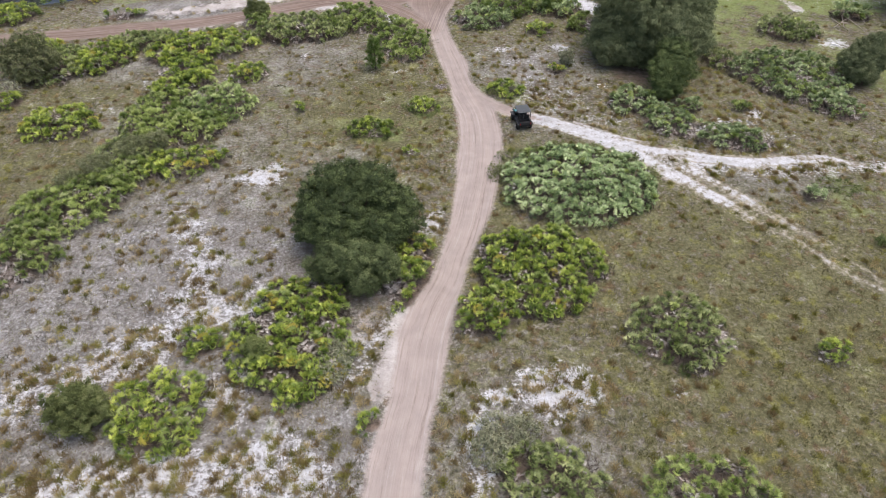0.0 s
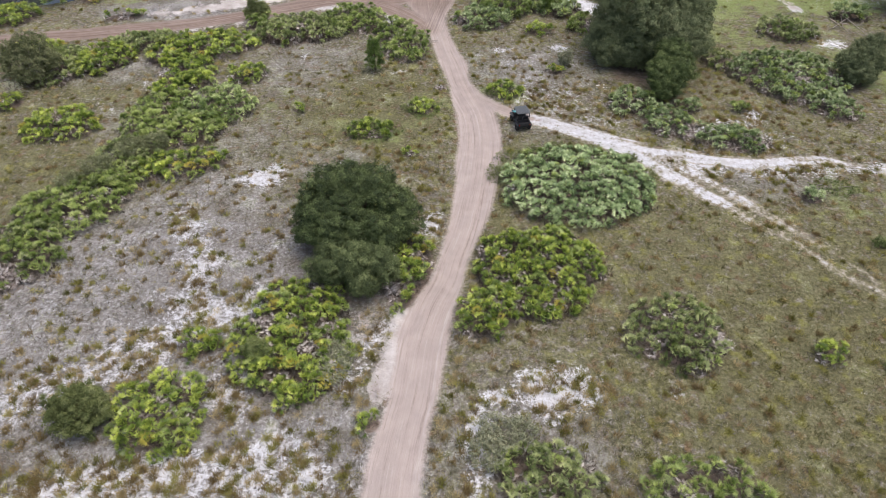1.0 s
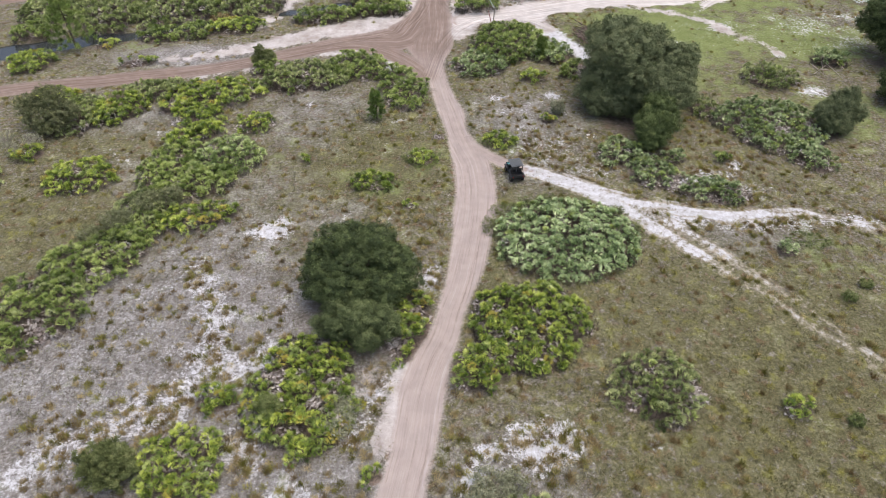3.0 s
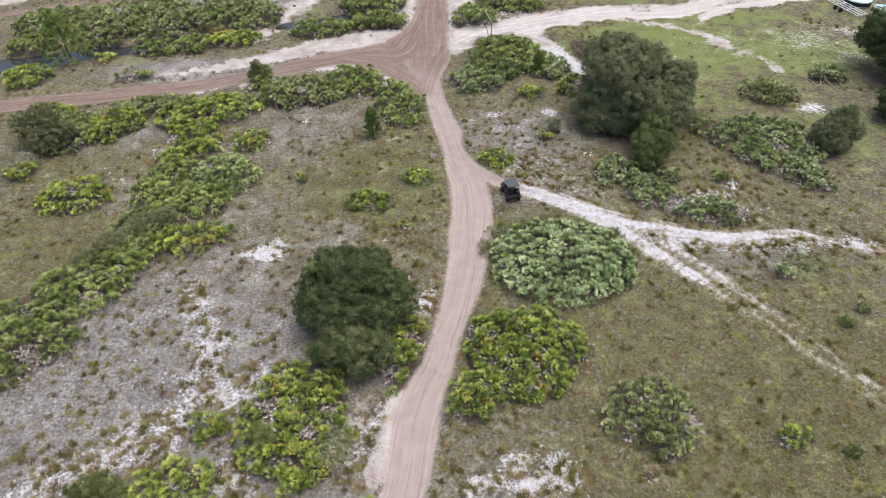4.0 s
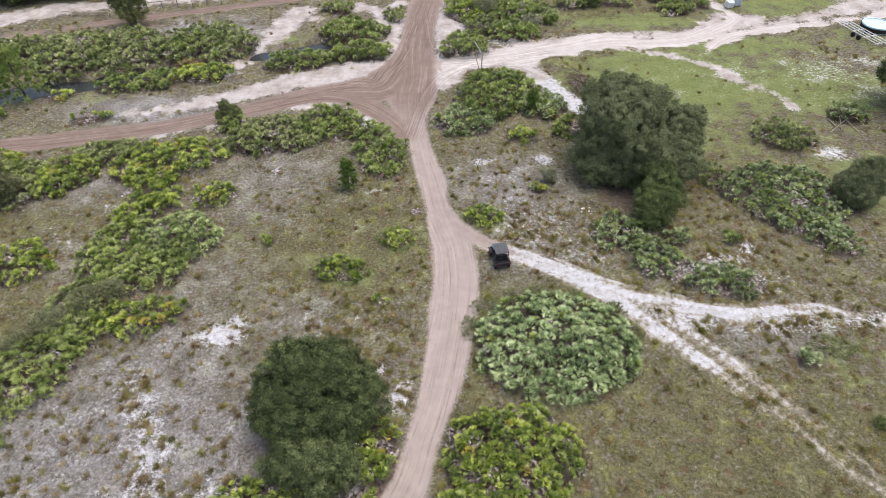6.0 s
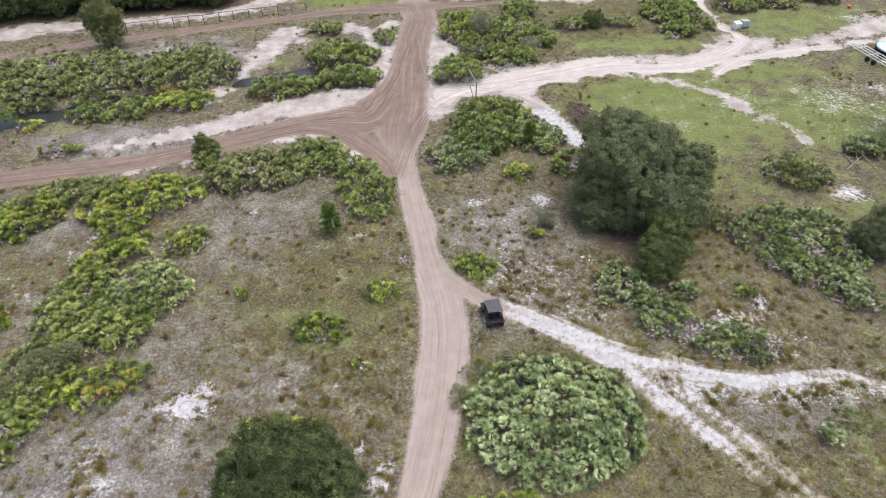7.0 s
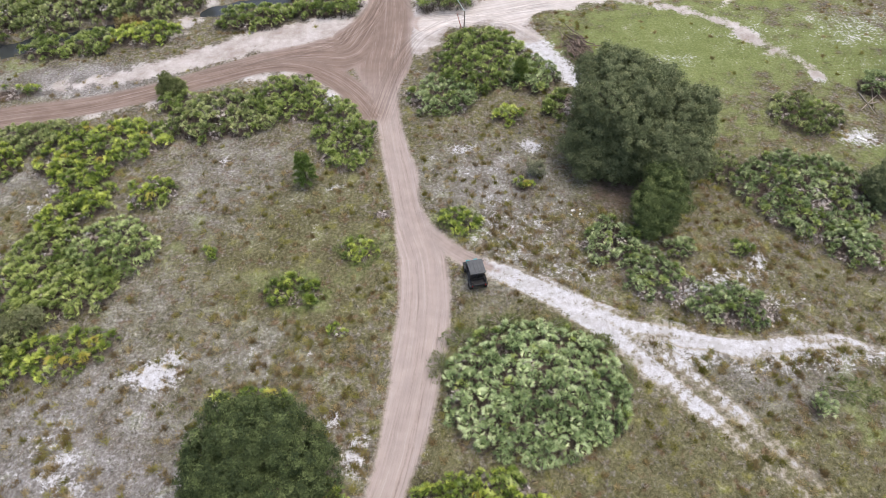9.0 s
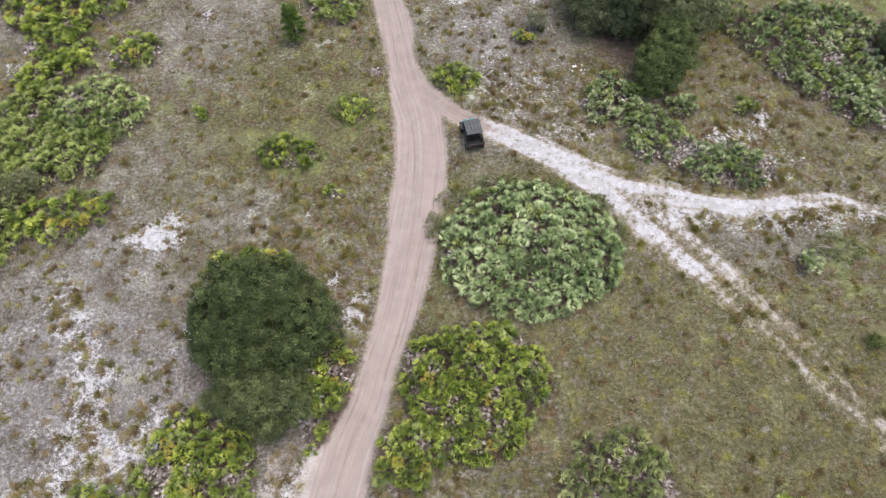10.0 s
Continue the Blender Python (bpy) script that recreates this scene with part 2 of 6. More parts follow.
PALE_LEAF = leaf_material("grey_green_shrub_leaf", (0.18, 0.19, 0.115), (0.31, 0.32, 0.21), (0.48, 0.48, 0.35), 0.7, 0.2, 0.2)
PINE_LEAF = leaf_material("pine_needles", (0.07, 0.12, 0.025), (0.145, 0.22, 0.05), (0.27, 0.34, 0.10), 0.5, 0.3, 0.15)
YOUNG_PINE_LEAF = leaf_material("young_pine_needles", (0.13, 0.19, 0.045), (0.23, 0.31, 0.085), (0.40, 0.46, 0.16), 0.5, 0.3, 0.15)
DRY_GRASS = leaf_material("dry_straw_grass", (0.13, 0.115, 0.09), (0.27, 0.25, 0.215), (0.45, 0.435, 0.40), 0.85, 0.1, 0.4, 0.85, 0.15, 0.0)
OLIVE_GRASS = leaf_material("olive_field_grass", (0.097, 0.092, 0.039), (0.184, 0.174, 0.084), (0.33, 0.30, 0.184), 0.85, 0.1, 0.35, 0.85, 0.15, 0.0)
GREEN_GRASS = leaf_material("green_pasture_grass", (0.10, 0.13, 0.034), (0.185, 0.225, 0.066), (0.33, 0.36, 0.15), 0.8, 0.1, 0.4, 0.85, 0.15, 0.0)
TUSSOCK = leaf_material("brown_wiregrass", (0.18, 0.13, 0.062), (0.32, 0.25, 0.125), (0.48, 0.40, 0.22), 0.85, 0.1, 0.35, 0.85, 0.15, 0.0)
MIST_LEAF = leaf_material("misty_grey_green_leaf", (0.11, 0.125, 0.06), (0.205, 0.222, 0.115), (0.34, 0.355, 0.21), 0.7, 0.12, 0.25)
FEATHER_LEAF = leaf_material("olive_feathery_leaf", (0.10, 0.12, 0.045), (0.185, 0.215, 0.085), (0.32, 0.35, 0.165), 0.7, 0.12, 0.25)
OLIVE_TUSSOCK = leaf_material("olive_bunch_grass", (0.135, 0.13, 0.03), (0.25, 0.24, 0.068), (0.40, 0.37, 0.14), 0.85, 0.1, 0.35, 0.85, 0.15, 0.0)
BARK = plain_material("oak_bark", (0.13, 0.105, 0.085), 0.95, 0.1, 0, 0.35, 5)
DEADWOOD = plain_material("bleached_wood", (0.36, 0.32, 0.28), 0.9, 0.15, 0, 0.3, 6)
WATER, wnt, wb = material("ditch_water", 0.06, 0.5)
wb.inputs["Base Color"].default_value = (0.04, 0.045, 0.048, 1)
relief(wnt, wb, noise_of(wnt, 3.0, 3), 0.08, 0.02)


# ---- mesh helpers ----


def mesh_of(name, v, f, mat, tone=None):
    me = bpy.data.meshes.new(name)
    v, f = np.asarray(v, dtype=np.float32), np.asarray(f, dtype=np.int32)
    me.vertices.add(len(v))
    me.vertices.foreach_set("co", v.ravel())
    me.loops.add(f.size)
    me.loops.foreach_set("vertex_index", f.ravel())
    me.polygons.add(len(f))
    me.polygons.foreach_set("loop_start", np.arange(len(f), dtype=np.int32) * f.shape[1])
    if tone is not None:
        a = me.attributes.new("tone", "FLOAT", "POINT")
        a.data.foreach_set("value", np.asarray(tone, dtype=np.float32))
    me.update(calc_edges=True)
    me.materials.append(mat)
    return me


def part(name, bm, mat, parent, label="", smooth=False):
    """Links a bmesh as one mesh object under a thing or a part."""
    me = bpy.data.meshes.new(name)
    bm.to_mesh(me)
    bm.free()
    me.materials.append(mat)
    if smooth:
        for p in me.polygons:
            p.use_smooth = True
    ob = new(name, me)
    ob.parent = parent
    if label:
        tagged(ob, label)
    return ob


def box(bm, c, s, bevel=0.02, turn=None):
    m = Matrix.LocRotScale(c, Euler([radians(a) for a in turn]) if turn else None, None)
    made = bmesh.ops.create_cube(bm, size=1.0, matrix=m @ Matrix.Diagonal((*s, 1)))["verts"]
    if bevel > 0:
        edges = list({e for v in made for e in v.link_edges})
        bmesh.ops.bevel(bm, geom=edges, offset=bevel, segments=2, affect="EDGES", profile=0.6)
    return bm


def tube(bm, p0, p1, r0, r1, seg=8):
    p0, p1 = Vector(p0), Vector(p1)
    d = p1 - p0
    m = Matrix.Translation((p0 + p1) / 2) @ d.to_track_quat("Z", "Y").to_matrix().to_4x4()
    bmesh.ops.create_cone(bm, cap_ends=True, segments=seg, radius1=r0, radius2=r1, depth=d.length, matrix=m)
    return bm


def limb(bm, pts, r0, r1, seg=7):
    n = len(pts) - 1
    for i in range(n):
        tube(bm, pts[i], pts[i + 1], r0 + (r1 - r0) * i / n, r0 + (r1 - r0) * (i + 1) / n, seg)
    return bm


def lattice(x, y, seed):
    h = np.sin(x * 127.1 + y * 311.7 + seed * 74.7) * 43758.5453
    return h - np.floor(h)


def soft_noise(x, y, size, seed=0):
    """Value noise in 0..1 with features of that size in metres."""
    x, y = np.asarray(x) / size, np.asarray(y) / size
    i, j = np.floor(x), np.floor(y)
    u, v = x - i, y - j
    u, v = u * u * (3 - 2 * u), v * v * (3 - 2 * v)
    return ((lattice(i, j, seed) * (1 - u) + lattice(i + 1, j, seed) * u) * (1 - v)
            + (lattice(i, j + 1, seed) * (1 - u) + lattice(i + 1, j + 1, seed) * u) * v)


# ---- the plan: ways as x, y, width along their middle ----
MAIN = [(-6, -40, 3.6), (-3.4, 5, 3.5), (-2.6, 15, 3.2), (-2.3, 17.4, 3.1), (-2.0, 19.2, 3.1), (-1.65, 21, 3.2), (-1.4, 23.2, 3.4), (-1.1, 25.4, 3.4), (-0.4, 28, 2.7), (0.45, 30.2, 2.6), (1.05, 32.6, 2.5),
        (1.7, 34.8, 2.8), (2.2, 37, 3.1), (2.75, 40, 3.5), (3.2, 42.8, 3.7), (3.5, 45.4, 4.0), (3.65, 48.3, 4.3), (3.4, 51.8, 4.0), (2.7, 54.5, 3.2), (2.0, 57.4, 2.6), (1.3, 61.5, 2.9), (0.7, 64.4, 2.9), (0.05, 68, 2.8),
        (-0.7, 72.4, 3.3), (-1.1, 77.1, 6.2), (-0.8, 81.4, 5.6), (-0.75, 86.2, 5.4), (-0.8, 90.4, 5.0), (-0.5, 95.5, 4.6), (-0.3, 99.5, 4.6), (0.3, 104.3, 5.0), (-0.1, 108.0, 5.4), (-0.8, 111.1, 4.5), (-2.0, 114.5, 4.2), (-6.4, 123, 4.2), (-30, 200, 4.4)]
CURVE = [(-75, 60, 3.2), (-48, 66.6, 3.2), (-39.4, 68.3, 3.2), (-34.4, 69.4, 3.1), (-29.3, 70.6, 2.9), (-24.2, 72.5, 3.0), (-19, 74.8, 3.2), (-13.5, 76.9, 3.0),
         (-9.6, 77.0, 2.8), (-6, 75.0, 2.8), (-3.2, 72.0, 2.6), (-1.1, 68.6, 2.3)]
SWEEP = [(-20.4, 74.9, 1.6), (-15.7, 77.6, 2.0), (-11.7, 78.9, 2.4), (-7.8, 79.3, 4.4), (-4.6, 79.6, 7.4), (-2.9, 84.2, 4.4), (-1.8, 89.4, 2.0)]
FAR = [(-130, 66, 1.8), (-52.4, 94.3, 1.8), (-46.3, 96.8, 1.8), (-39.6, 98.8, 1.8), (-32.8, 100.8, 1.8), (-25.7, 102.9, 1.8), (-18.4, 105.3, 1.9), (-13.9, 106.9, 2.0), (-9.2, 108.0, 2.4), (-4.0, 108.8, 3.2),
       (3.6, 109.8, 2.6), (7.8, 110.0, 1.6), (11.1, 110.5, 1.1), (15, 111.4, 0.5)]
BRANCH = [(3.6, 84.6, 2.4), (7.4, 85.2, 2.8), (10.2, 86.3, 4.4), (14.2, 87.6, 4.6), (19.1, 89.2, 4.8), (24.8, 91.1, 4.8), (30.3, 90.9, 4.2), (35.5, 91.9, 3.4), (40, 94.6, 3.0),
          (43.4, 97.4, 2.0), (43.2, 99.6, 1.1), (42.3, 104.2, 1.1), (41.6, 111.7, 1.3), (41.5, 120, 1.3)]
LOOP = [(36.0, 87.2, 1.2), (37.2, 88.8, 2.2), (38.9, 90.7, 2.8), (42.1, 92.8, 3.0), (46.9, 94.3, 2.8), (51.7, 95.6, 2.2), (56.5, 96.6, 1.8), (62.5, 98.4, 1.6), (90, 108, 1.6)]
DITCH = [(-72, 70, 3.4), (-48.2, 78.3, 3.6), (-45, 79.4, 3.6), (-42.1, 79.9, 3.2), (-39.5, 81.2, 2.2), (-36.9, 82.4, 1.5), (-33.4, 83.4, 1.5), (-31, 84.4, 1.3), (-28.1, 85.5, 1.1), (-24, 86.6, 0.8),
         (-20.3, 87.9, 1.3), (-18.8, 88.4, 1.6), (-16.9, 89.3, 1.7), (-13.6, 90.2, 1.5), (-11.2, 90.5, 1.0)]
LINK = [(1.9, 59.5, 0.8), (3.3, 55.6, 1.7), (4.7, 53.8, 1.9), (6.2, 52.4, 1.5), (8.0, 51.3, 1.1), (9.8, 50.4, 0.6)]
TURNS = [[(-16, 76.8, 3), (-10.5, 79.0, 3), (-6.5, 80.8, 3), (-3.8, 84, 3), (-2.4, 88.5, 3), (-1.4, 95, 3)],
         [(14, 87.2, 3), (8, 86, 3), (3.8, 86.6, 3), (1.4, 90, 3), (0.6, 97, 3)],
         [(12, 87, 3), (6, 85.0, 3), (2.4, 81.6, 3), (0.6, 77, 3), (-0.6, 71, 3)],
         [(8.4, 84.5, 2), (12, 84, 2), (13.9, 82.2, 2)]]
# white sand trails and verges, with how bare they are
TRAIL = [(1.9, 58.8, 0.6), (3.1, 55.6, 1.3), (4.4, 53.9, 1.4), (6.0, 52.4, 1.4), (7.4, 51.5, 1.5), (9.4, 50.5, 1.6), (12.2, 48.9, 2.0), (14.8, 47.4, 2.1), (17.4, 46.2, 1.7), (20, 45.3, 1.4), (22.6, 44.5, 1.4), (25, 43.9, 1.5),
         (27.4, 43.9, 1.45), (29.8, 44.1, 1.4), (32.8, 44.2, 1.35), (34.4, 43.5, 1.3), (36.8, 42.7, 1.3), (50, 38, 1.1)]
FORK_A = [(13.5, 47.6, 1.2), (16.2, 45.5, 1.2), (17.9, 43.8, 1.1), (19.4, 42.0, 1.1), (20.4, 40.8, 0.9), (22.0, 39.1, 0.75), (23.1, 37.7, 0.5), (23.9, 36.8, 0.6), (25.0, 35.5, 0.4), (26.0, 34.4, 0.5), (26.7, 33.6, 0.45), (28.0, 31.5, 0.6), (29.7, 29.6, 0.6), (31.0, 27.5, 0.5), (40, 14, 0.4)]
FORK_B = [(16.4, 46.5, 0.5), (19.4, 44.2, 0.5), (21.1, 42.4, 0.6), (22.3, 41.0, 0.6), (23.4, 39.7, 0.5), (24.4, 38.4, 0.45), (25.2, 37.4, 0.5), (26.1, 36.4, 0.45), (27.2, 35.0, 0.45), (27.8, 34.3, 0.5), (29.0, 32.5, 0.45), (30.2, 30.6, 0.5), (31.4, 28.8, 0.5), (41, 15, 0.4)]
VERGES = [
    ([(-3.5, 20.4, 0.8), (-3.2, 23, 1.4), (-2.6, 25.4, 1.5), (-1.6, 27.6, 1.0)], 0.95),
    ([(-33, 73.4, 1.2), (-27, 75.2, 2.0), (-22.5, 77.0, 2.8), (-18.6, 79.0, 3.4), (-14.4, 81.0, 3.8), (-9.8, 82.6, 4.6), (-5.4, 84.0, 5.0)], 0.95),
    ([(-17.4, 100.6, 4.0), (-18.8, 97, 5.0), (-20.4, 92.4, 2.8), (-21.8, 87.4, 1.6), (-24, 82, 2.2)], 0.8),
    ([(-17, 97.4, 1.0), (-15, 98.2, 1.8)], 0.9),
    ([(-80, 88, 4.0), (-55.5, 100.3, 4.5), (-48.6, 102.2, 3.6), (-45.9, 103, 3.0), (-40, 103.9, 2.6), (-34, 105.1, 2.2), (-28, 106.8, 2.4), (-19, 113, 4.0)], 0.85),
    ([(10.6, 85.4, 3.0), (12.8, 84, 3.6), (14.6, 81.4, 2.4)], 0.9),
    ([(22, 90.4, 1.2), (27, 89, 1.0), (31.2, 87.2, 1.0), (34.3, 85.4, 1.2), (36.8, 83.2, 1.8), (38.8, 80, 1.4), (41.5, 77.3, 0.7), (42.7, 74.3, 1.2)], 0.92),
    ([(8, 89.4, 1.8), (12.5, 90.2, 2.2)], 0.7),
    ([(2.4, 80, 3.0), (3.6, 85, 4.5), (3.0, 90, 2.6), (3.4, 96, 3.6), (3.2, 100, 2.6), (3.2, 104, 1.8)], 0.95),
    ([(1.8, 113.6, 1.6), (7.0, 112.2, 1.4), (12, 112.4, 1.0)], 0.9),
    ([(17, 111.6, 1.2), (22, 112.0, 2.4), (27, 112.2, 2.4), (31, 113.6, 1.6)], 0.95),
    ([(-6.0, 27.8, 1.2), (-5.0, 26.8, 1.8), (-4.4, 25.6, 1.4)], 0.62),
    ([(4, 85, 4.5), (12, 87.6, 5.4), (18.8, 90.6, 3.6), (26, 91.8, 3.6), (33, 92.2, 3.4), (38, 93.6, 3.6), (41.6, 96.4, 4.2), (42, 99, 2.4)], 0.8),
    ([(39.5, 95.4, 3.0), (43.5, 97.0, 4.4), (47, 97.6, 2.6)], 0.95),
    ([(46, 95, 2.4), (58, 99.6, 2.6), (62, 101.5, 4.5), (70, 105, 5)], 0.8),
    ([(-15.4, 75.0, 1.4), (-11, 75.6, 1.4), (-7, 74.4, 1.6), (-5.0, 72.0, 1.4)], 0.75),
    ([(-30, 68.9, 1.2), (-24, 70.6, 1.4), (-19, 73, 1.2)], 0.6),
    ([(-4.3, 87, 2.6), (-4.0, 93, 2.4), (-3.2, 100, 1.8)], 0.85),
    ([(-9.6, 102, 1.8), (-7, 100.6, 2.6), (-4.6, 95.6, 2.0)], 0.95),
    ([(-5, 102, 1.4), (-3.2, 104, 1.8)], 1.0),
]
# bands of half-bare sand across the dry field
SANDS = [
    ([(-26, 19.6, 1.2), (-21, 22.6, 1.8), (-17, 25.2, 2.0), (-13.6, 27.2, 2.0), (-12.6, 29.8, 1.2)], 0.56),
    ([(-15.4, 28.4, 1.4), (-17.2, 31, 1.8), (-17.6, 34, 1.4), (-20.5, 37.5, 1.4)], 0.52),
    ([(-25.6, 20.2, 0.9), (-24.1, 21.9, 1.0), (-22.5, 22.8, 0.9), (-20.5, 24.1, 1.0), (-18.4, 25.5, 1.0), (-17.3, 28.4, 1.0), (-16.7, 30.5, 0.9), (-16.2, 32.4, 0.7)], 0.54),
    ([(-13.4, 14.8, 0.6), (-10.8, 16.7, 0.8), (-9.2, 17.7, 0.7), (-6.7, 17.3, 0.7)], 0.55),
    ([(-12.2, 22.4, 0.8), (-12.7, 21.2, 1.0), (-12.0, 19.4, 0.6)], 0.55),
    ([(-28, 12.5, 1.6), (-20, 14.9, 1.6), (-13, 16.2, 1.7), (-6.5, 15.8, 1.6)], 0.66),
    ([(-11.8, 19.6, 1.2), (-13.4, 22.6, 1.4)], 0.48),
    ([(-5.4, 22.0, 1.0), (-4.6, 25.4, 1.2)], 0.5),
    ([(22.0, 48.6, 0.8), (25.0, 49.2, 1.0), (28.0, 49.8, 0.9), (29.3, 51.4, 1.1)], 0.55),
    ([(13.8, 81.8, 2.0), (15.0, 79.8, 1.4), (16.4, 77.2, 1.3), (18.5, 74.7, 1.8), (20.6, 73.0, 1.4)], 0.85),
]
# patches as x, y, half widths, strength
WHITE = [(-17.3, 32.4, 1.8, 2.2, 0.42), (-18.4, 28.0, 2.2, 2.6, 0.45), (-12.4, 33.0, 1.6, 1.6, 0.3), (-14.6, 41.8, 1.8, 1.2, 0.9), (-13.6, 43.2, 0.9, 0.9, 0.7), (-17.4, 31.6, 1.0, 2.4, 0.55), (-16.2, 27.6, 3.4, 1.3, 0.55), (-21.5, 22.6, 3.4, 1.4, 0.6),
         (-25.5, 20.4, 2.0, 1.4, 0.36), (-18, 15.4, 4.0, 1.1, 0.6), (-11, 16.2, 3.6, 1.2, 0.6), (-7.6, 14.9, 2.6, 1.0, 0.62), (-13.2, 21.5, 1.6, 2.6, 0.45), (-4.4, 25.2, 1.3, 1.0, 0.6),
         (-3.2, 26.0, 1.6, 1.8, 0.45), (3.6, 20.9, 1.6, 0.6, 0.8), (6.9, 21.4, 3.0, 1.8, 0.78), (6.4, 19.6, 1.4, 1.0, 0.6), (9.5, 20.4, 1.4, 1.0, 0.36), (2.4, 18.0, 1.1, 2.6, 0.8), (1.9, 15.2, 0.7, 1.8, 0.6)]
WHITE_B = [(-0.5, 36.4, 0.9, 1.6, 0.75), (-2.3, 38.6, 0.8, 0.9, 0.7), (29.4, 51.9, 0.7, 1.7, 0.65), (7.1, 64.2, 1.6, 0.9, 0.62), (13.0, 64.6, 1.2, 1.0, 0.7), (-14.2, 62.9, 0.8, 0.7, 0.6),
           (-5.7, 71.7, 0.9, 1.5, 0.9), (-4.3, 59.6, 1.2, 0.6, 0.45), (9.0, 56.6, 1.0, 2.6, 0.55), (10.4, 53.8, 3.0, 1.6, 0.42), (19.0, 43.6, 4.0, 2.2, 0.55), (43.3, 65.4, 2.6, 1.6, 0.6),
           (-20, 35, 7, 8, 0.2), (37.6, 82.0, 1.6, 1.6, 0.8), (42.5, 74.6, 0.9, 1.3, 0.75), (18.4, 75.0, 1.2, 1.4, 0.8), (46.8, 81.0, 3.2, 2.4, 0.4), (55.3, 85.0, 5, 4, 0.42), (66.2, 103.2, 7, 3.5, 0.7)]
WHITE_C = [(8, 62, 7, 4, 0.3), (12, 54.5, 7, 4, 0.42), (14, 50.6, 5, 1.6, 0.42), (21, 43.8, 5, 2.2, 0.62), (27, 46.4, 5, 1.6, 0.4), (-6, 43, 6, 6, 0.22), (-8, 57, 7, 4, 0.24), (38, 82, 9, 5, 0.34), (50, 83, 7, 5, 0.44), (53, 78, 4, 3, 0.42), (29.5, 77.5, 2.4, 1.8, 0.46), (30, 80, 12, 7, 0.2), (47, 80, 8, 7, 0.3), (18.5, 117.1, 7, 3, 0.9), (4.7, 118.3, 5, 3.5, 0.8), (-28, 57, 2.4, 1.8, 0.42), (-32, 53, 3, 2, 0.35), (26.3, 77.9, 2.4, 1.6, 0.36), (-7.0, 115.7, 3.0, 2.2, 0.8), (-31.4, 96.2, 5, 1.6, 0.45),
           (12.0, 90.6, 4, 2, 0.6), (30, 47.6, 2.6, 1.4, 0.42), (29, 42.8, 6, 1.5, 0.52), (36.5, 43.0, 4, 1.1, 0.6), (8, 13, 3, 2, 0.4), (14, 21.2, 0.8, 0.8, 0.4), (9.6, 34.2, 0.9, 0.7, 0.4)]
DEAD = [(-20, 27, 15, 12, 0.95), (-9, 17, 9, 5, 0.8), (-10, 43, 7, 5, 0.4), (5, 18, 5, 5, 0.6), (-20, 36, 10, 10, 0.6), (-13, 62, 8, 6, 0.42), (-30.6, 74.5, 10, 3, 0.8), (9, 60, 8, 6, 0.5), (-27, 50, 12, 4, 0.35), (-20, 20, 10, 8, 0.4), (-17, 47, 6, 6, 0.4),
        (-28.5, 93.8, 9, 5, 0.7), (10, 50, 5, 4, 0.4), (27.6, 41.4, 6, 3, 0.5), (-32, 60, 10, 4, 0.45), (30, 50, 6, 6, 0.12), (-14, 57.5, 5, 5, 0.4), (5, 20, 5, 6, 0.3)]
GREEN = [(24, 110, 8, 4, 0.12), (48, 101, 9, 3, 0.6), (27, 97.8, 9, 2, 0.6), (-17.5, 92.6, 4.0, 1.4, 0.5), (-12.6, 109.6, 5, 1.4, 0.8), (-1.6, 52.4, 2.2, 1.8, 0.55), (-6.1, 48.6, 3.0, 2.0, 0.55), (6.2, 55.5, 2.4, 1.8, 0.5), (24, 106, 9, 4, 0.1), (-39, 77, 5, 1.6, 0.3), (18.8, 84, 2.2, 3.5, 0.3), (30.3, 80.8, 12, 8, 0.95), (46.3, 79.0, 10, 7, 0.75), (42.2, 89.7, 9, 3, 0.7), (30.3, 96.9, 10, 3, 0.6), (54.2, 104.5, 11, 5, 0.7), (19.4, 104.1, 9, 4, 0.1), (33.4, 39.4, 4.0, 2.6, 0.36), (-10.9, 111.4, 8, 2.6, 0.8),
         (44.3, 61.2, 6, 6, 0.5), (-15.6, 53.6, 2.2, 3.0, 0.28), (60.3, 90.9, 10, 6, 0.4), (33.3, 68.1, 7, 4, 0.45)]
LUSH = [(26, 104, 12, 7, 1.0), (-23.4, 36.5, 2.6, 5, 1.0), (-31, 42, 3, 5, 1.0), (31, 52, 10, 7, 0.35), (27, 67, 9, 5, 0.5), (-16, 46, 8, 6, 0.5), (24, 26, 14, 13, 1.0), (31, 39, 8, 5, 0.35), (14, 34, 8, 8, 0.7), (-6, 52, 7, 9, 1.0), (30, 62, 14, 8, 0.5), (-27, 40, 5, 9, 0.6), (-33, 56, 8, 6, 0.6), (2, 62, 3, 8, 0.5), (-37, 40, 7, 10, 0.8), (11, 46, 6, 2.2, 1.0), (24, 80, 20, 12, 0.5), (4, 36, 2, 8, 0.8)]
CROWNS = [(-5.7, 33, 4.2, 4.8, 0.9), (20.8, 59.4, 4.0, 3.0, 0.75), (21.6, 56.6, 1.6, 1.4, 0.6), (40.7, 57.9, 2.6, 2.4, 0.8), (56.4, 71.4, 4, 4.5, 0.8), (-40.0, 96.6, 4, 2, 0.6), (-41.8, 110.9, 22, 5, 0.9), (-20.5, 19.5, 2, 1.2, 0.6)]


ISLANDS = [(36.1, 97.2, 2.4, 1.0, 0.9), (33, 88.3, 2.6, 0.9, 0.9), (22, 90.2, 1.2, 0.4, 0.7), (29.5, 91.9, 1.4, 0.35, 0.7)]


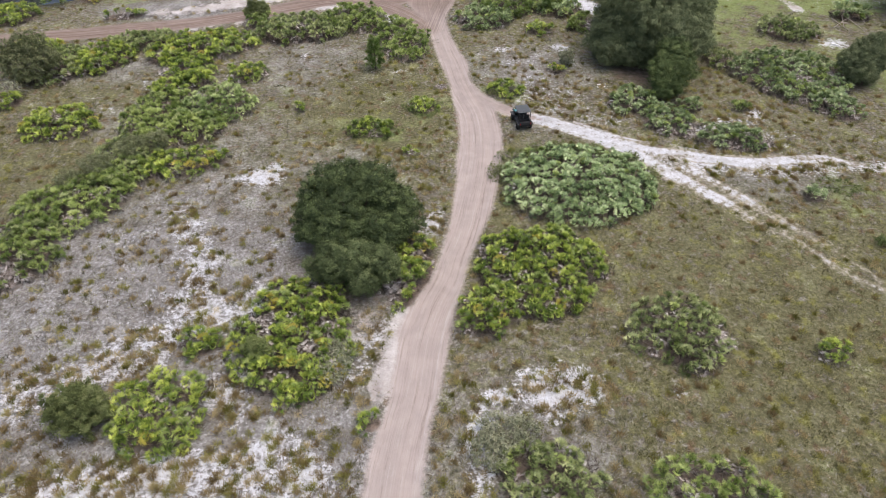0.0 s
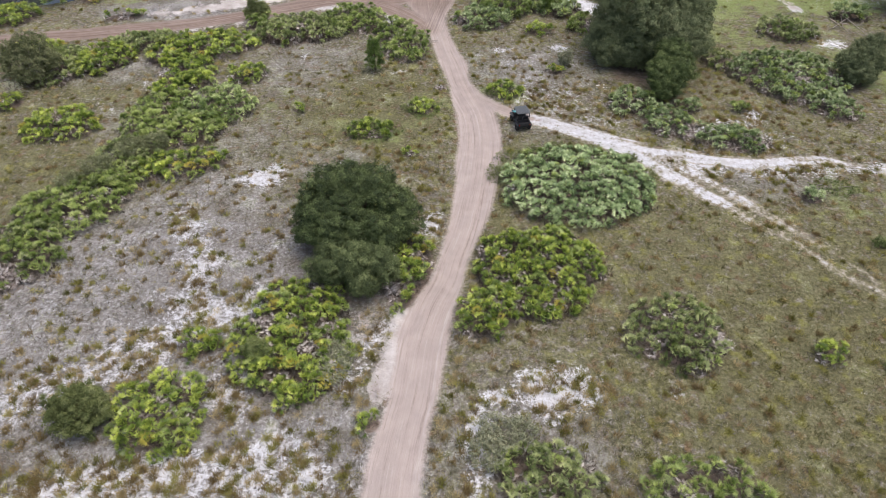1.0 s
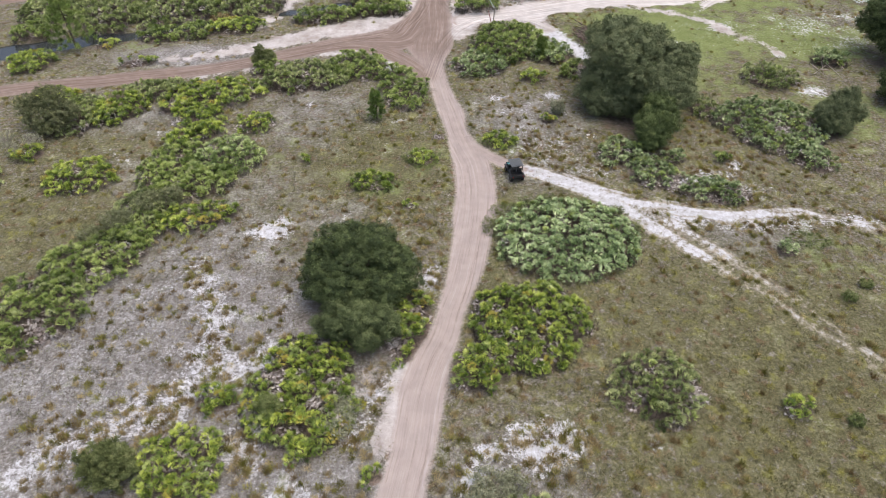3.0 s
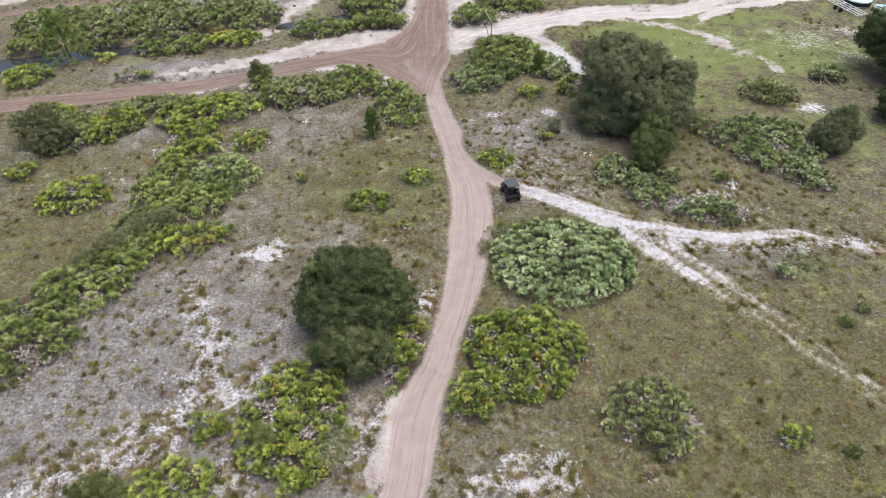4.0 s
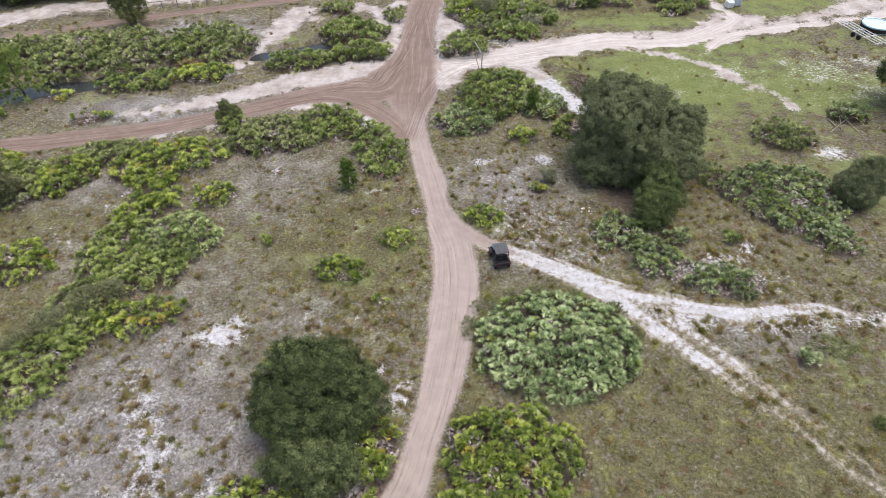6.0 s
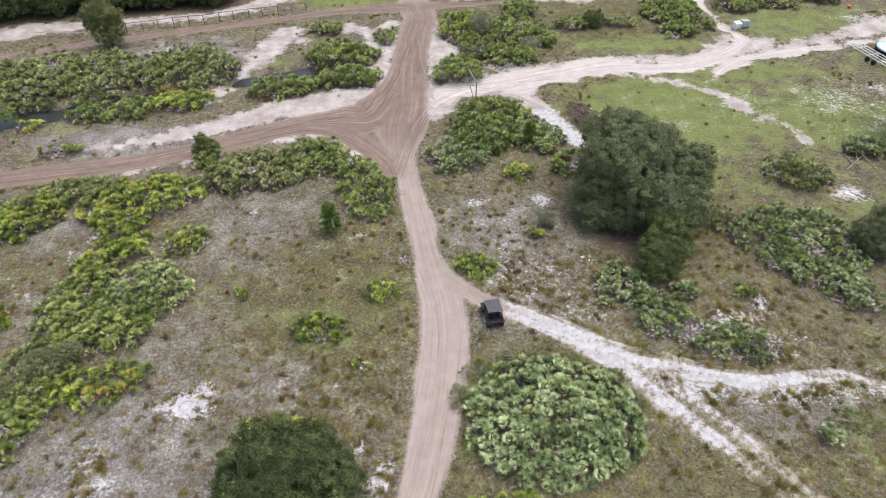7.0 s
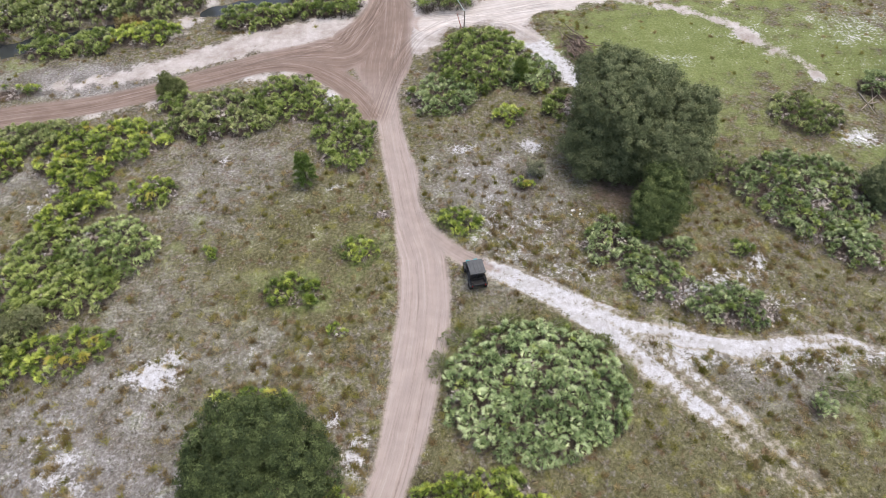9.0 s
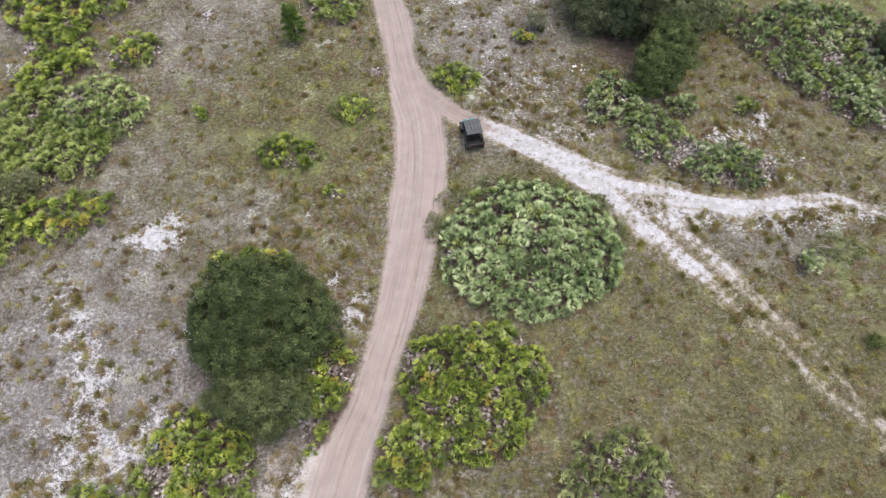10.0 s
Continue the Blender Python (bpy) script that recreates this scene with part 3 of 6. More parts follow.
def spline(pts, gap=0.6):
    """A smooth line through the points, with its width, at even steps."""
    p = np.array(pts, dtype=float)
    p = np.vstack([2 * p[0] - p[1], p, 2 * p[-1] - p[-2]])
    out = []
    for i in range(1, len(p) - 2):
        n = max(2, int(np.linalg.norm(p[i + 1, :2] - p[i, :2]) / gap))
        t = np.linspace(0, 1, n, endpoint=False)[:, None]
        a, b, c, d = p[i - 1], p[i], p[i + 1], p[i + 2]
        out.append(0.5 * (2 * b + (c - a) * t + (2 * a - 5 * b + 4 * c - d) * t ** 2 + (3 * b - a - 3 * c + d) * t ** 3))
    return np.vstack(out)


def along_way(x, y, pts, reach=4.0):
    """For places near a way: depth inside its edge, offset from its middle, and distance along it."""
    line = spline(pts)
    s = np.concatenate([[0], np.cumsum(np.hypot(*np.diff(line[:, :2], axis=0).T))])
    t = np.gradient(line[:, :2], axis=0)
    t /= np.linalg.norm(t, axis=1)[:, None]
    depth, off, far = np.full(x.shape, -9.0), np.zeros(x.shape), np.zeros(x.shape)
    lo, hi = line[:, :2].min(0) - reach, line[:, :2].max(0) + reach
    near = np.nonzero((x > lo[0]) & (x < hi[0]) & (y > lo[1]) & (y < hi[1]))[0]
    for k in range(0, len(near), 20000):
        q = near[k:k + 20000]
        dx, dy = x[q, None] - line[None, :, 0], y[q, None] - line[None, :, 1]
        j = np.argmin(dx * dx + dy * dy, axis=1)
        r = np.arange(len(q))
        u = dx[r, j] * t[j, 1] - dy[r, j] * t[j, 0]
        w = dx[r, j] * t[j, 0] + dy[r, j] * t[j, 1]
        depth[q] = line[j, 2] / 2 - np.hypot(dx[r, j], dy[r, j])
        off[q], far[q] = u, s[j] + w
    return depth, off, far


def blobs(x, y, rows, power=1.0):
    out = np.zeros(x.shape)
    for cx, cy, rx, ry, k in rows:
        d = ((x - cx) / rx) ** 2 + ((y - cy) / ry) ** 2
        out = np.maximum(out, k * np.exp(-0.7 * d ** (1.3 * power)))
    return out


THICKETS = []


def fields(x, y):
    """All that the ground is made of at the places x, y."""
    f = {}
    road, across, along = np.full(x.shape, -9.0), np.zeros(x.shape), np.zeros(x.shape)
    owner = np.zeros(x.shape, dtype=int)
    red, weight = np.zeros(x.shape), np.zeros(x.shape)
    for i, pts in enumerate((MAIN, CURVE, FAR, BRANCH, LOOP, SWEEP, LINK)):
        d, u, s = along_way(x, y, pts)
        d = d + (soft_noise(x, y, 3.4, 40 + i) - 0.5) * (0.5, 0.4, 0.4, 1.6, 0.6, 1.2, 0.5)[i] * (d > -3)
        if i in (3, 4):
            d = d - blobs(x, y, ISLANDS) * 2.6 + ((soft_noise(x, y, 1.1, 47) - 0.5) * 0.8 + (soft_noise(x, y, 2.6, 48) - 0.5) * 1.0) * (d > -3)
        hit = d > road
        road[hit], across[hit], along[hit], owner[hit] = d[hit], u[hit], s[hit] + 37 * i, i
        w = np.clip(d + 1.2, 0.001, 4) ** 2
        tint = (0.32 + 0.4 * np.clip((y - 68) / 9, 0, 1) * np.clip((116 - y) / 12, 0.4, 1), 0.95, 1.0, -0.25, -0.3, 0.8, 0.5)[i]
        red, weight = red + w * tint, weight + w
    f["road"], f["across"], f["along"], f["owner"] = np.clip(road, -3, 3), across, along, owner
    f["turn"], f["turn_off"], f["turn_far"] = np.zeros(x.shape), np.zeros(x.shape), np.zeros(x.shape)
    for i, pts in enumerate(TURNS):
        d, u, s = along_way(x, y, pts)
        m = np.where(d > -5, np.exp(-(u / 1.3) ** 2), 0) * np.clip((d + 3.0) / 2, 0, 1)
        hit = m > f["turn"]
        f["turn"][hit], f["turn_off"][hit], f["turn_far"][hit] = m[hit], u[hit] + 9 * i, s[hit]
    f["ditch"] = along_way(x, y, DITCH)[0]
    gap = np.exp(-((x + 24.4) / 2.6) ** 2)
    f["wet"] = np.clip((f["ditch"] + 0.3 + 1.1 * soft_noise(x, y, 2.4, 9)) / 1.2, 0, 1) * (1 - gap)
    white = np.maximum(blobs(x, y, WHITE), np.maximum(blobs(x, y, WHITE_B), blobs(x, y, WHITE_C)))
    for pts, k in SANDS:
        d = along_way(x, y, pts)[0]
        white = np.maximum(white, k * np.clip(1 + d * 0.55, 0, 1) * (d > -2.5))
    trail = np.zeros(x.shape)
    for pts in (TRAIL, FORK_A, FORK_B):
        d, off, far = along_way(x, y, pts)
        d = d + (soft_noise(off * 3.6, far * 0.4, 1.0, 31) - 0.5) * (0.75 if pts is TRAIL else 0.4) * (d > -2)
        if pts is TRAIL:
            d = d - 0.4 * np.exp(-(off / 0.22) ** 2) * soft_noise(x, y, 1.6, 19)
        d = d + (soft_noise(x, y, 1.3, 23) - 0.5) * (0.5 if pts is TRAIL else 0.3) - (0.2 if pts is TRAIL else 0.05)
        fade = np.clip(1.12 - np.clip(x - 21, 0, 14) * 0.045, 0.8, 1.1) if pts is not TRAIL else np.clip(1.1 - np.clip(x - 28, 0, 20) * 0.012, 0.6, 1.1) * np.clip(0.88 + (x - 4) * 0.03, 0.86, 1.04)
        trail = np.maximum(trail, fade * np.clip((0.56 if pts is TRAIL else 0.64) + d * 0.6, 0, 0.84) * (0.85 + 0.3 * soft_noise(x, y, 2.2, 3)) * (d > -1.2))
    pale = np.zeros(x.shape)
    for pts, k in VERGES:
        d = along_way(x, y, pts)[0]
        pale = np.maximum(pale, k * np.clip(0.62 + d * 0.55, 0, 1.2) * (d > -1.6))
    f["white"] = white * (1 - np.clip(f["wet"] * 1.6, 0, 1))
    f["trail"] = trail
    f["pale"] = pale * (1 - np.clip(f["wet"] * 1.6, 0, 1))
    f["lush"] = blobs(x, y, LUSH)
    f["dead"], f["green"] = blobs(x, y, DEAD), blobs(x, y, GREEN)
    f["red"] = red / weight * np.clip(0.6 + road * 0.4, 0.3, 1)
    litter = blobs(x, y, CROWNS)
    for cx, cy, rx, ry, turn in THICKETS:
        c, s = math.cos(turn), math.sin(turn)
        dx, dy = x - cx, y - cy
        d = ((dx * c + dy * s) / (rx * 0.97)) ** 2 + ((dy * c - dx * s) / (ry * 0.97)) ** 2
        litter = np.maximum(litter, np.clip(1.3 - d, 0, 1))
    f["litter"] = np.maximum(litter, f["wet"] * 0.9) * np.clip(1 - road * 2.5, 0, 1)
    return f


def height(x, y, f):
    z = (soft_noise(x, y, 9, 1) - 0.5) * 0.16 + (soft_noise(x, y, 2.2, 2) - 0.5) * 0.09 * np.clip(1 - f["road"] - 0.5, 0.15, 1)
    z = z - 0.10 * np.clip(f["road"] + 0.3, 0, 0.8)
    ruts = np.exp(-((np.abs(f["across"]) - 0.75) / 0.28) ** 2) * (0.5 + soft_noise(f["along"], f["across"], 3.5, 5))
    z = z - 0.05 * ruts * np.clip(f["road"] * 2, 0, 1)
    return z - 0.95 * f["wet"]


# ---- the plan: thickets as x, y, half widths, turn in degrees, height, leaf colour ----
NEAR = [(11.0, 40.6, 6.0, 5.0, 0, 1.5, "silver"), (6.9, 31.1, 4.7, 4.3, 20, 1.4, "yellow"), (3.0, 27.1, 2.5, 2.0, 30, 1.2, "yellow"), (15.2, 25.5, 3.5, 3.0, -20, 1.2, "dark"),
        (-9.2, 25.2, 3.9, 5.0, 5, 1.4, "yellow"), (-2.1, 30.9, 2.4, 4.0, 10, 1.2, "yellow"), (-16.1, 19.8, 2.8, 2.9, 20, 1.2, "yellow"), (-15.1, 24.8, 1.5, 1.2, 0, 0.7, "yellow"),
        (-3.9, 19.1, 0.75, 0.6, 0, 0.8, "yellow"), (5.6, 15.8, 3.0, 1.9, 0, 1.2, "dark"), (13.9, 15.3, 3.2, 1.6, 0, 1.1, "green"), (24.4, 23.9, 1.1, 0.8, 0, 0.8, "yellow"), (-7.4, 39.0, 2.9, 1.7, 0, 1.4, "yellow")]
WEST = [(-28.4, 38.0, 4.6, 3.3, 35, 1.3, "green"), (-31.4, 32.4, 4.4, 4.2, 30, 1.3, "green"), (-34.4, 49.5, 3.5, 2.7, 0, 1.2, "yellow"), (-20.9, 52.6, 3.7, 3.2, 20, 1.6, "sage"),
        (-22.9, 48.8, 4.0, 2.6, 10, 1.3, "green"), (-26.2, 51.0, 2.6, 4.4, -10, 1.4, "green"), (-21.5, 43.4, 3.9, 1.8, 15, 1.1, "yellow"), (-26.0, 41.6, 2.6, 1.8, 40, 1.2, "green"), (-26.4, 44.8, 3.0, 2.4, 30, 1.3, "dark"), (-26.2, 55.5, 2.0, 1.7, 0, 1.1, "yellow"), (-41.0, 53.3, 1.6, 1.3, 0, 0.9, "yellow"),
        (-36.6, 27.0, 3.0, 2.4, 30, 1.2, "green"), (-45.5, 48.0, 4.0, 3.0, 20, 1.2, "green")]
MIDDLE = [(-19.6, 58.8, 2.0, 1.8, 0, 1.2, "yellow"), (-24.4, 57.4, 1.8, 1.6, 0, 1.2, "yellow"), (-28.6, 62.2, 2.0, 1.6, 20, 1.2, "yellow"), (-25.7, 59.7, 3.1, 2.6, -20, 1.2, "yellow"), (-25.0, 65.0, 5.6, 2.9, 5, 1.3, "yellow"), (-32.1, 65.6, 3.8, 2.1, 0, 1.2, "dark"),
          (-35.0, 61.8, 2.7, 3.4, -20, 1.2, "yellow"), (-39.0, 60.2, 3.4, 3.9, 0, 1.3, "dark"), (-42.8, 63.4, 3.0, 2.4, 10, 1.2, "yellow"),
          (-15.5, 68.5, 5.5, 3.2, 10, 1.6, "dark"), (-20.4, 70.6, 1.9, 1.4, 20, 1.3, "green"), (-9.6, 71.0, 3.4, 3.2, 0, 1.6, "green"), (-3.9, 66.3, 3.1, 4.9, 10, 1.4, "green"), (-36.8, 72.4, 2.6, 1.0, 10, 0.9, "yellow")]
EAST = [(9.0, 77.3, 4.9, 5.2, 0, 1.7, "green"), (5.0, 71.4, 3.5, 2.8, 0, 1.3, "grey"), (13.8, 74.6, 2.8, 2.7, 0, 1.3, "grey"), (11.2, 68.5, 1.4, 1.2, 0, 0.9, "yellow"), (16.9, 70.2, 2.6, 1.9, 20, 1.2, "green"),
        (6.2, 55.5, 1.8, 1.2, 0, 0.9, "yellow"), (-1.6, 52.6, 1.3, 1.2, 0, 0.8, "yellow"), (-6.1, 48.6, 2.2, 1.4, 0, 0.8, "yellow"), (0.1, 56.4, 0.6, 0.45, 0, 0.7, "yellow"), (-13.1, 52.3, 0.7, 0.5, 0, 0.6, "yellow"),
        (11.8, 59.4, 0.9, 0.6, 0, 0.7, "yellow"), (-2.6, 45.2, 0.7, 0.5, 0, 0.6, "yellow")]
TRAILSIDE = [(18.4, 53.1, 2.5, 2.4, -30, 1.3, "grey"), (20.9, 49.7, 2.8, 2.3, -35, 1.2, "grey"), (25.8, 47.1, 3.5, 1.9, -10, 1.1, "grey"), (35.3, 58.3, 5.7, 5.1, -20, 1.5, "grey"), (37.3, 52.3, 2.0, 2.6, 20, 1.2, "grey"),
             (38.8, 68.5, 3.3, 2.7, -20, 1.2, "dark"), (29.0, 61.5, 1.6, 1.7, 0, 1.2, "dark"), (28.3, 52.5, 0.8, 0.6, 0, 0.7, "green"), (48.0, 72.7, 2.4, 2.0, 0, 1.4, "grey"), (29.6, 39.2, 0.9, 0.75, 0, 0.8, "grey"), (23.5, 52.5, 1.2, 0.9, 0, 0.9, "grey")]
DITCHSIDE = [(-44.6, 86.6, 4.8, 6.2, 0, 2.1, "dark"), (-38.0, 88.0, 4.6, 6.2, 0, 2.1, "dark"), (-32.6, 89.0, 3.0, 4.4, 0, 1.8, "dark"), (-27.6, 89.8, 5.8, 5.0, 6, 2.2, "dark"), (-36.0, 79.8, 3.0, 1.9, 12, 1.3, "green"), (-31.4, 80.8, 2.9, 1.9, 12, 1.3, "green"),
             (-26.6, 82.0, 3.7, 2.0, 14, 1.3, "yellow"), (-15.7, 85.2, 4.4, 2.2, 12, 1.5, "green"), (-9.4, 93.2, 4.8, 3.2, 0, 1.9, "green"), (-7.6, 87.4, 4.5, 2.5, 8, 1.6, "green"), (-12.2, 101.0, 2.4, 1.9, 0, 1.4, "green"),
             (-3.7, 98.4, 1.9, 2.0, 0, 1.3, "green"), (-53.0, 87.0, 4.6, 5.0, 0, 1.7, "dark"), (-42.3, 77.2, 1.6, 0.9, 15, 0.8, "yellow"), (-49.5, 72.4, 2.8, 2.6, 10, 1.3, "yellow"), (-53.1, 80.9, 2.9, 2.4, 10, 1.2, "green")]
NORTH = [(5.6, 88.6, 3.1, 4.0, 0, 1.8, "green"), (12.2, 93.2, 3.9, 2.5, 0, 1.5, "green"), (6.2, 101.2, 3.3, 4.7, 0, 1.6, "yellow"), (13.0, 100.0, 4.6, 4.2, 0, 1.7, "green"), (14.5, 107.2, 2.6, 3.2, 0, 1.5, "green"),
         (8.4, 95.2, 2.6, 2.4, 0, 1.5, "dark"), (21.6, 102.2, 2.6, 1.7, 0, 1.3, "dark"), (28.2, 102.6, 3.0, 1.1, 0, 0.9, "dark"), (16.4, 98.4, 2.5, 2.6, 0, 1.4, "dark"), (36.3, 106.2, 4.2, 5.2, 0, 1.8, "green"), (35.7, 100.2, 2.6, 1.8, 0, 1.4, "green"),
         (40.6, 101.9, 1.2, 1.3, 0, 1.0, "green"), (46.4, 109.0, 3.3, 2.9, 0, 1.8, "green"), (52.6, 109.9, 3.6, 2.5, 0, 1.7, "dark"), (59.8, 111.4, 3.4, 2.2, 0, 1.5, "dark"), (10.5, 113.4, 3.5, 1.4, 0, 1.5, "green")]
for rows in (NEAR, WEST, MIDDLE, EAST, TRAILSIDE, DITCHSIDE, NORTH):
    THICKETS.extend((r[0], r[1], r[2], r[3], radians(r[4])) for r in rows)


# ---- ground: one sheet to the horizon, the ways cut out of it as pieces of their own ----
def lines(lo, hi, gap, fine_lo, fine_hi):
    """Grid lines: close together in the middle, closest by the trails, ever wider towards the horizon."""
    mid = np.concatenate([np.arange(lo, fine_lo, gap), np.arange(fine_lo, fine_hi, gap * 0.5), np.arange(fine_hi, hi, gap)])
    out = [0.0]
    while out[-1] < 2600:
        out.append(out[-1] * 1.35 + 0.5)
    far = np.array(out[1:])
    return np.concatenate([lo - far[::-1], mid, mid[-1] + far])


def build_ground():
    xs, ys = lines(-64, 74, 0.36, 2, 36.2), lines(8, 124, 0.36, 27.8, 57)
    gx, gy = np.meshgrid(xs, ys)
    x, y = gx.ravel(), gy.ravel()
    f = fields(x, y)
    z = height(x, y, f)
    nx, ny = len(xs), len(ys)
    i = (np.arange(ny - 1)[:, None] * nx + np.arange(nx - 1)[None, :]).ravel()
    faces = np.stack([i, i + 1, i + nx + 1, i + nx], axis=1)
    inside = f["road"][faces].mean(axis=1) > -0.05
    owner = f["owner"][faces[:, 0]]
    tags = [("road", "pinkish sandy dirt road with tyre ruts"), ("road", "reddish-brown curving dirt road with tyre tracks"), ("road", "straight reddish dirt road beside a pipe fence"),
            ("road", "pale sandy track across the pasture"), ("road", "pale curving sand track with tyre marks"), ("road", "brown tyre-swept sand at the junction"), ("road", "grey-brown damp track that leaves the dirt road")]
    sets = [("ground", "sandy scrub ground with dry grass and white sand", ~inside)]
    sets += [(n, label, inside & (owner == k)) for k, (n, label) in enumerate(tags)]
    for name, label, keep in sets:
        q = faces[keep]
        used, back = np.unique(q, return_inverse=True)
        me = mesh_of(name, np.stack([x[used], y[used], z[used]], axis=1), back.reshape(q.shape), GROUND)
        for key in ("road", "across", "along", "white", "dead", "green", "red", "litter", "pale", "trail", "lush", "turn", "turn_off", "turn_far"):
            a = me.attributes.new(key, "FLOAT", "POINT")
            a.data.foreach_set("value", f[key][used].astype(np.float32))
        me.polygons.foreach_set("use_smooth", np.ones(len(q), dtype=bool))
        tagged(new(name, me), label, "ground" if name == "ground" else "road", kind="structure")


build_ground()


def ground_at(x, y):
    x, y = np.atleast_1d(np.asarray(x, dtype=float)), np.atleast_1d(np.asarray(y, dtype=float))
    return height(x, y, fields(x, y))


def build_water():
    line = spline(DITCH, 1.0)
    t = np.gradient(line[:, :2], axis=0)
    t /= np.linalg.norm(t, axis=1)[:, None]
    side = np.stack([-t[:, 1], t[:, 0]], axis=1) * 3.2
    v = np.vstack([np.c_[line[:, :2] + side, np.full(len(line), -0.42)], np.c_[line[:, :2] - side, np.full(len(line), -0.42)]])
    n = len(line)
    i = np.arange(n - 1)
    me = mesh_of("water", v, np.stack([i, i + n, i + n + 1, i + 1], axis=1), WATER)
    tagged(new("water", me), "still dark water in a narrow ditch", "water", kind="structure")


build_water()


# ---- grass ----
def blades(px, py, pz, per, tall, spread, width, r):
    """Tufts of pointed blades at the places given: vertices, faces, a tone for each tuft."""
    n = len(px)
    k = n * per
    ang = r.uniform(0, 2 * np.pi, k)
    base = np.stack([px, py, pz], axis=1).repeat(per, axis=0)
    base[:, 0] += r.normal(0, spread * 0.35, k)
    base[:, 1] += r.normal(0, spread * 0.35, k)
    base[:, 2] -= 0.03
    h = np.repeat(tall * r.uniform(0.6, 1.3, n), per) * r.uniform(0.5, 1.1, k)
    lean = spread * r.uniform(0.15, 1.0, k)
    tip = base + np.stack([np.cos(ang) * lean, np.sin(ang) * lean, h], axis=1)
    a2 = ang + np.pi / 2 + r.normal(0, 0.4, k)
    w = np.stack([np.cos(a2), np.sin(a2), np.zeros(k)], axis=1) * (width * r.uniform(0.6, 1.4, k))[:, None] / 2
    v = np.stack([base - w, base + w, tip], axis=1).reshape(-1, 3)
    return v, np.arange(3 * k).reshape(-1, 3), np.repeat(r.uniform(0, 1, n), per * 3)


def scatter(n, seed):
    """Places in the part of the plain that lies open to view, thinner with distance."""
    r = np.random.default_rng(seed)
    y = 11 + 112 * r.uniform(0, 1, n) ** 1.25
    x = 3 + (r.uniform(-1, 1, n)) * (11 + 0.62 * (y + 10))
    return x, y, r


def build_grass():
    x, y, r = scatter(120000, 21)
    f = fields(x, y)
    z = height(x, y, f)
    patch = soft_noise(x, y, 3.1, 11) * 0.6 + soft_noise(x, y, 0.9, 12) * 0.4
    bare = np.clip(1.25 - 1.7 * np.clip(np.maximum(f["white"], f["trail"] * 1.2) + (patch - 0.5) * 0.9, 0, 1), 0, 1)
    ok = bare * (f["road"] < -0.12 - 0.35 * (patch - 0.5)) * (f["litter"] < 0.35) * (f["wet"] < 0.2) * np.clip(1.3 - 1.6 * f["pale"], 0, 1)
    pick = r.uniform(0, 1, len(x))
    far = np.clip((y - 20) / 90, 0, 1)
    deadness = np.clip(f["dead"] + (patch - 0.5) * 0.8, 0, 1)
    chance = r.uniform(0, 1, len(x))
    green = chance < np.clip(f["green"] + (patch - 0.5) * 0.9, 0, 1)
    dry = ~green & (chance < 0.2 + 0.65 * deadness - 0.2 * f["lush"])
    kinds = [("dry_grass", "dry straw-coloured grass tufts on sand", dry, DRY_GRASS, 0.6, 0.18, 0.26, 8),
             ("field_grass", "olive-brown field grass tufts", ~green & ~dry, OLIVE_GRASS, 0.5, 0.18, 0.26, 8),
             ("pasture_grass", "short green pasture grass", green, GREEN_GRASS, 0.4, 0.12, 0.24, 7)]
    for name, label, which, mat, share, tall, spread, per in kinds:
        q = np.nonzero(which & (pick < ok * share))[0]
        v, t, tone = blades(x[q], y[q], z[q], per, tall, spread, 0.045, r)
        tagged(new(name, mesh_of(name, v, t, mat, tone)), label, "grass", kind="stuff")


def build_tussocks():
    """Round brown and olive tussocks, plainest on the open sand."""
    x, y, r = scatter(30000, 33)
    f = fields(x, y)
    z = height(x, y, f)
    lump = soft_noise(x, y, 4.0, 15)
    near_trail = np.clip(1 - np.abs(f["trail"] - 0.25) / 0.25, 0, 1)
    thick = blobs(x, y, [(30, 50.5, 7, 5, 0.4), (10, 55, 8, 5, 0.22), (26, 58, 4, 6, 0.3), (2, 46, 2, 8, 0.2), (-4, 42, 6, 4, 0.25), (17.2, 93.4, 2.2, 2.0, 0.6), (19.2, 83.6, 2.0, 3.4, 0.4), (20.5, 104.5, 9, 3, 0.15)])
    want = thick + (0.09 * (1 - 0.75 * np.clip(f["dead"], 0, 1)) + 1.15 * np.clip(f["white"] + 0.1 * f["dead"] + 0.35 * near_trail, 0, 0.7)) * np.clip(lump + 0.35, 0.3, 1.2) * np.where(f["green"] > 0.3, 0.08, 1)
    verge = np.clip(1 - np.abs(f["road"] + 0.7) / 0.7, 0, 1) * 0.35
    ok = (f["road"] < -0.25) & (f["litter"] < 0.3) & (f["wet"] < 0.1) & (f["white"] < 0.8) & (f["trail"] < 0.45)
    q = np.nonzero((r.uniform(0, 1, len(x)) < np.maximum(want, verge) * np.clip(1.1 - f["pale"], 0.1, 1)) & ok)[0]
    half = r.uniform(0, 1, len(q)) < 0.6
    for name, label, s, mat in (("tussock_grass", "round brown wiregrass tussocks on white sand", q[half], TUSSOCK), ("olive_tussock_grass", "olive-green grass tussocks on sand", q[~half], OLIVE_TUSSOCK)):
        v, t, tone = blades(x[s], y[s], z[s], 78, 0.3, 0.34, 0.032, r)
        tagged(new(name, mesh_of(name, v, t, mat, tone)), label, "grass", kind="stuff")


build_grass()
build_tussocks()


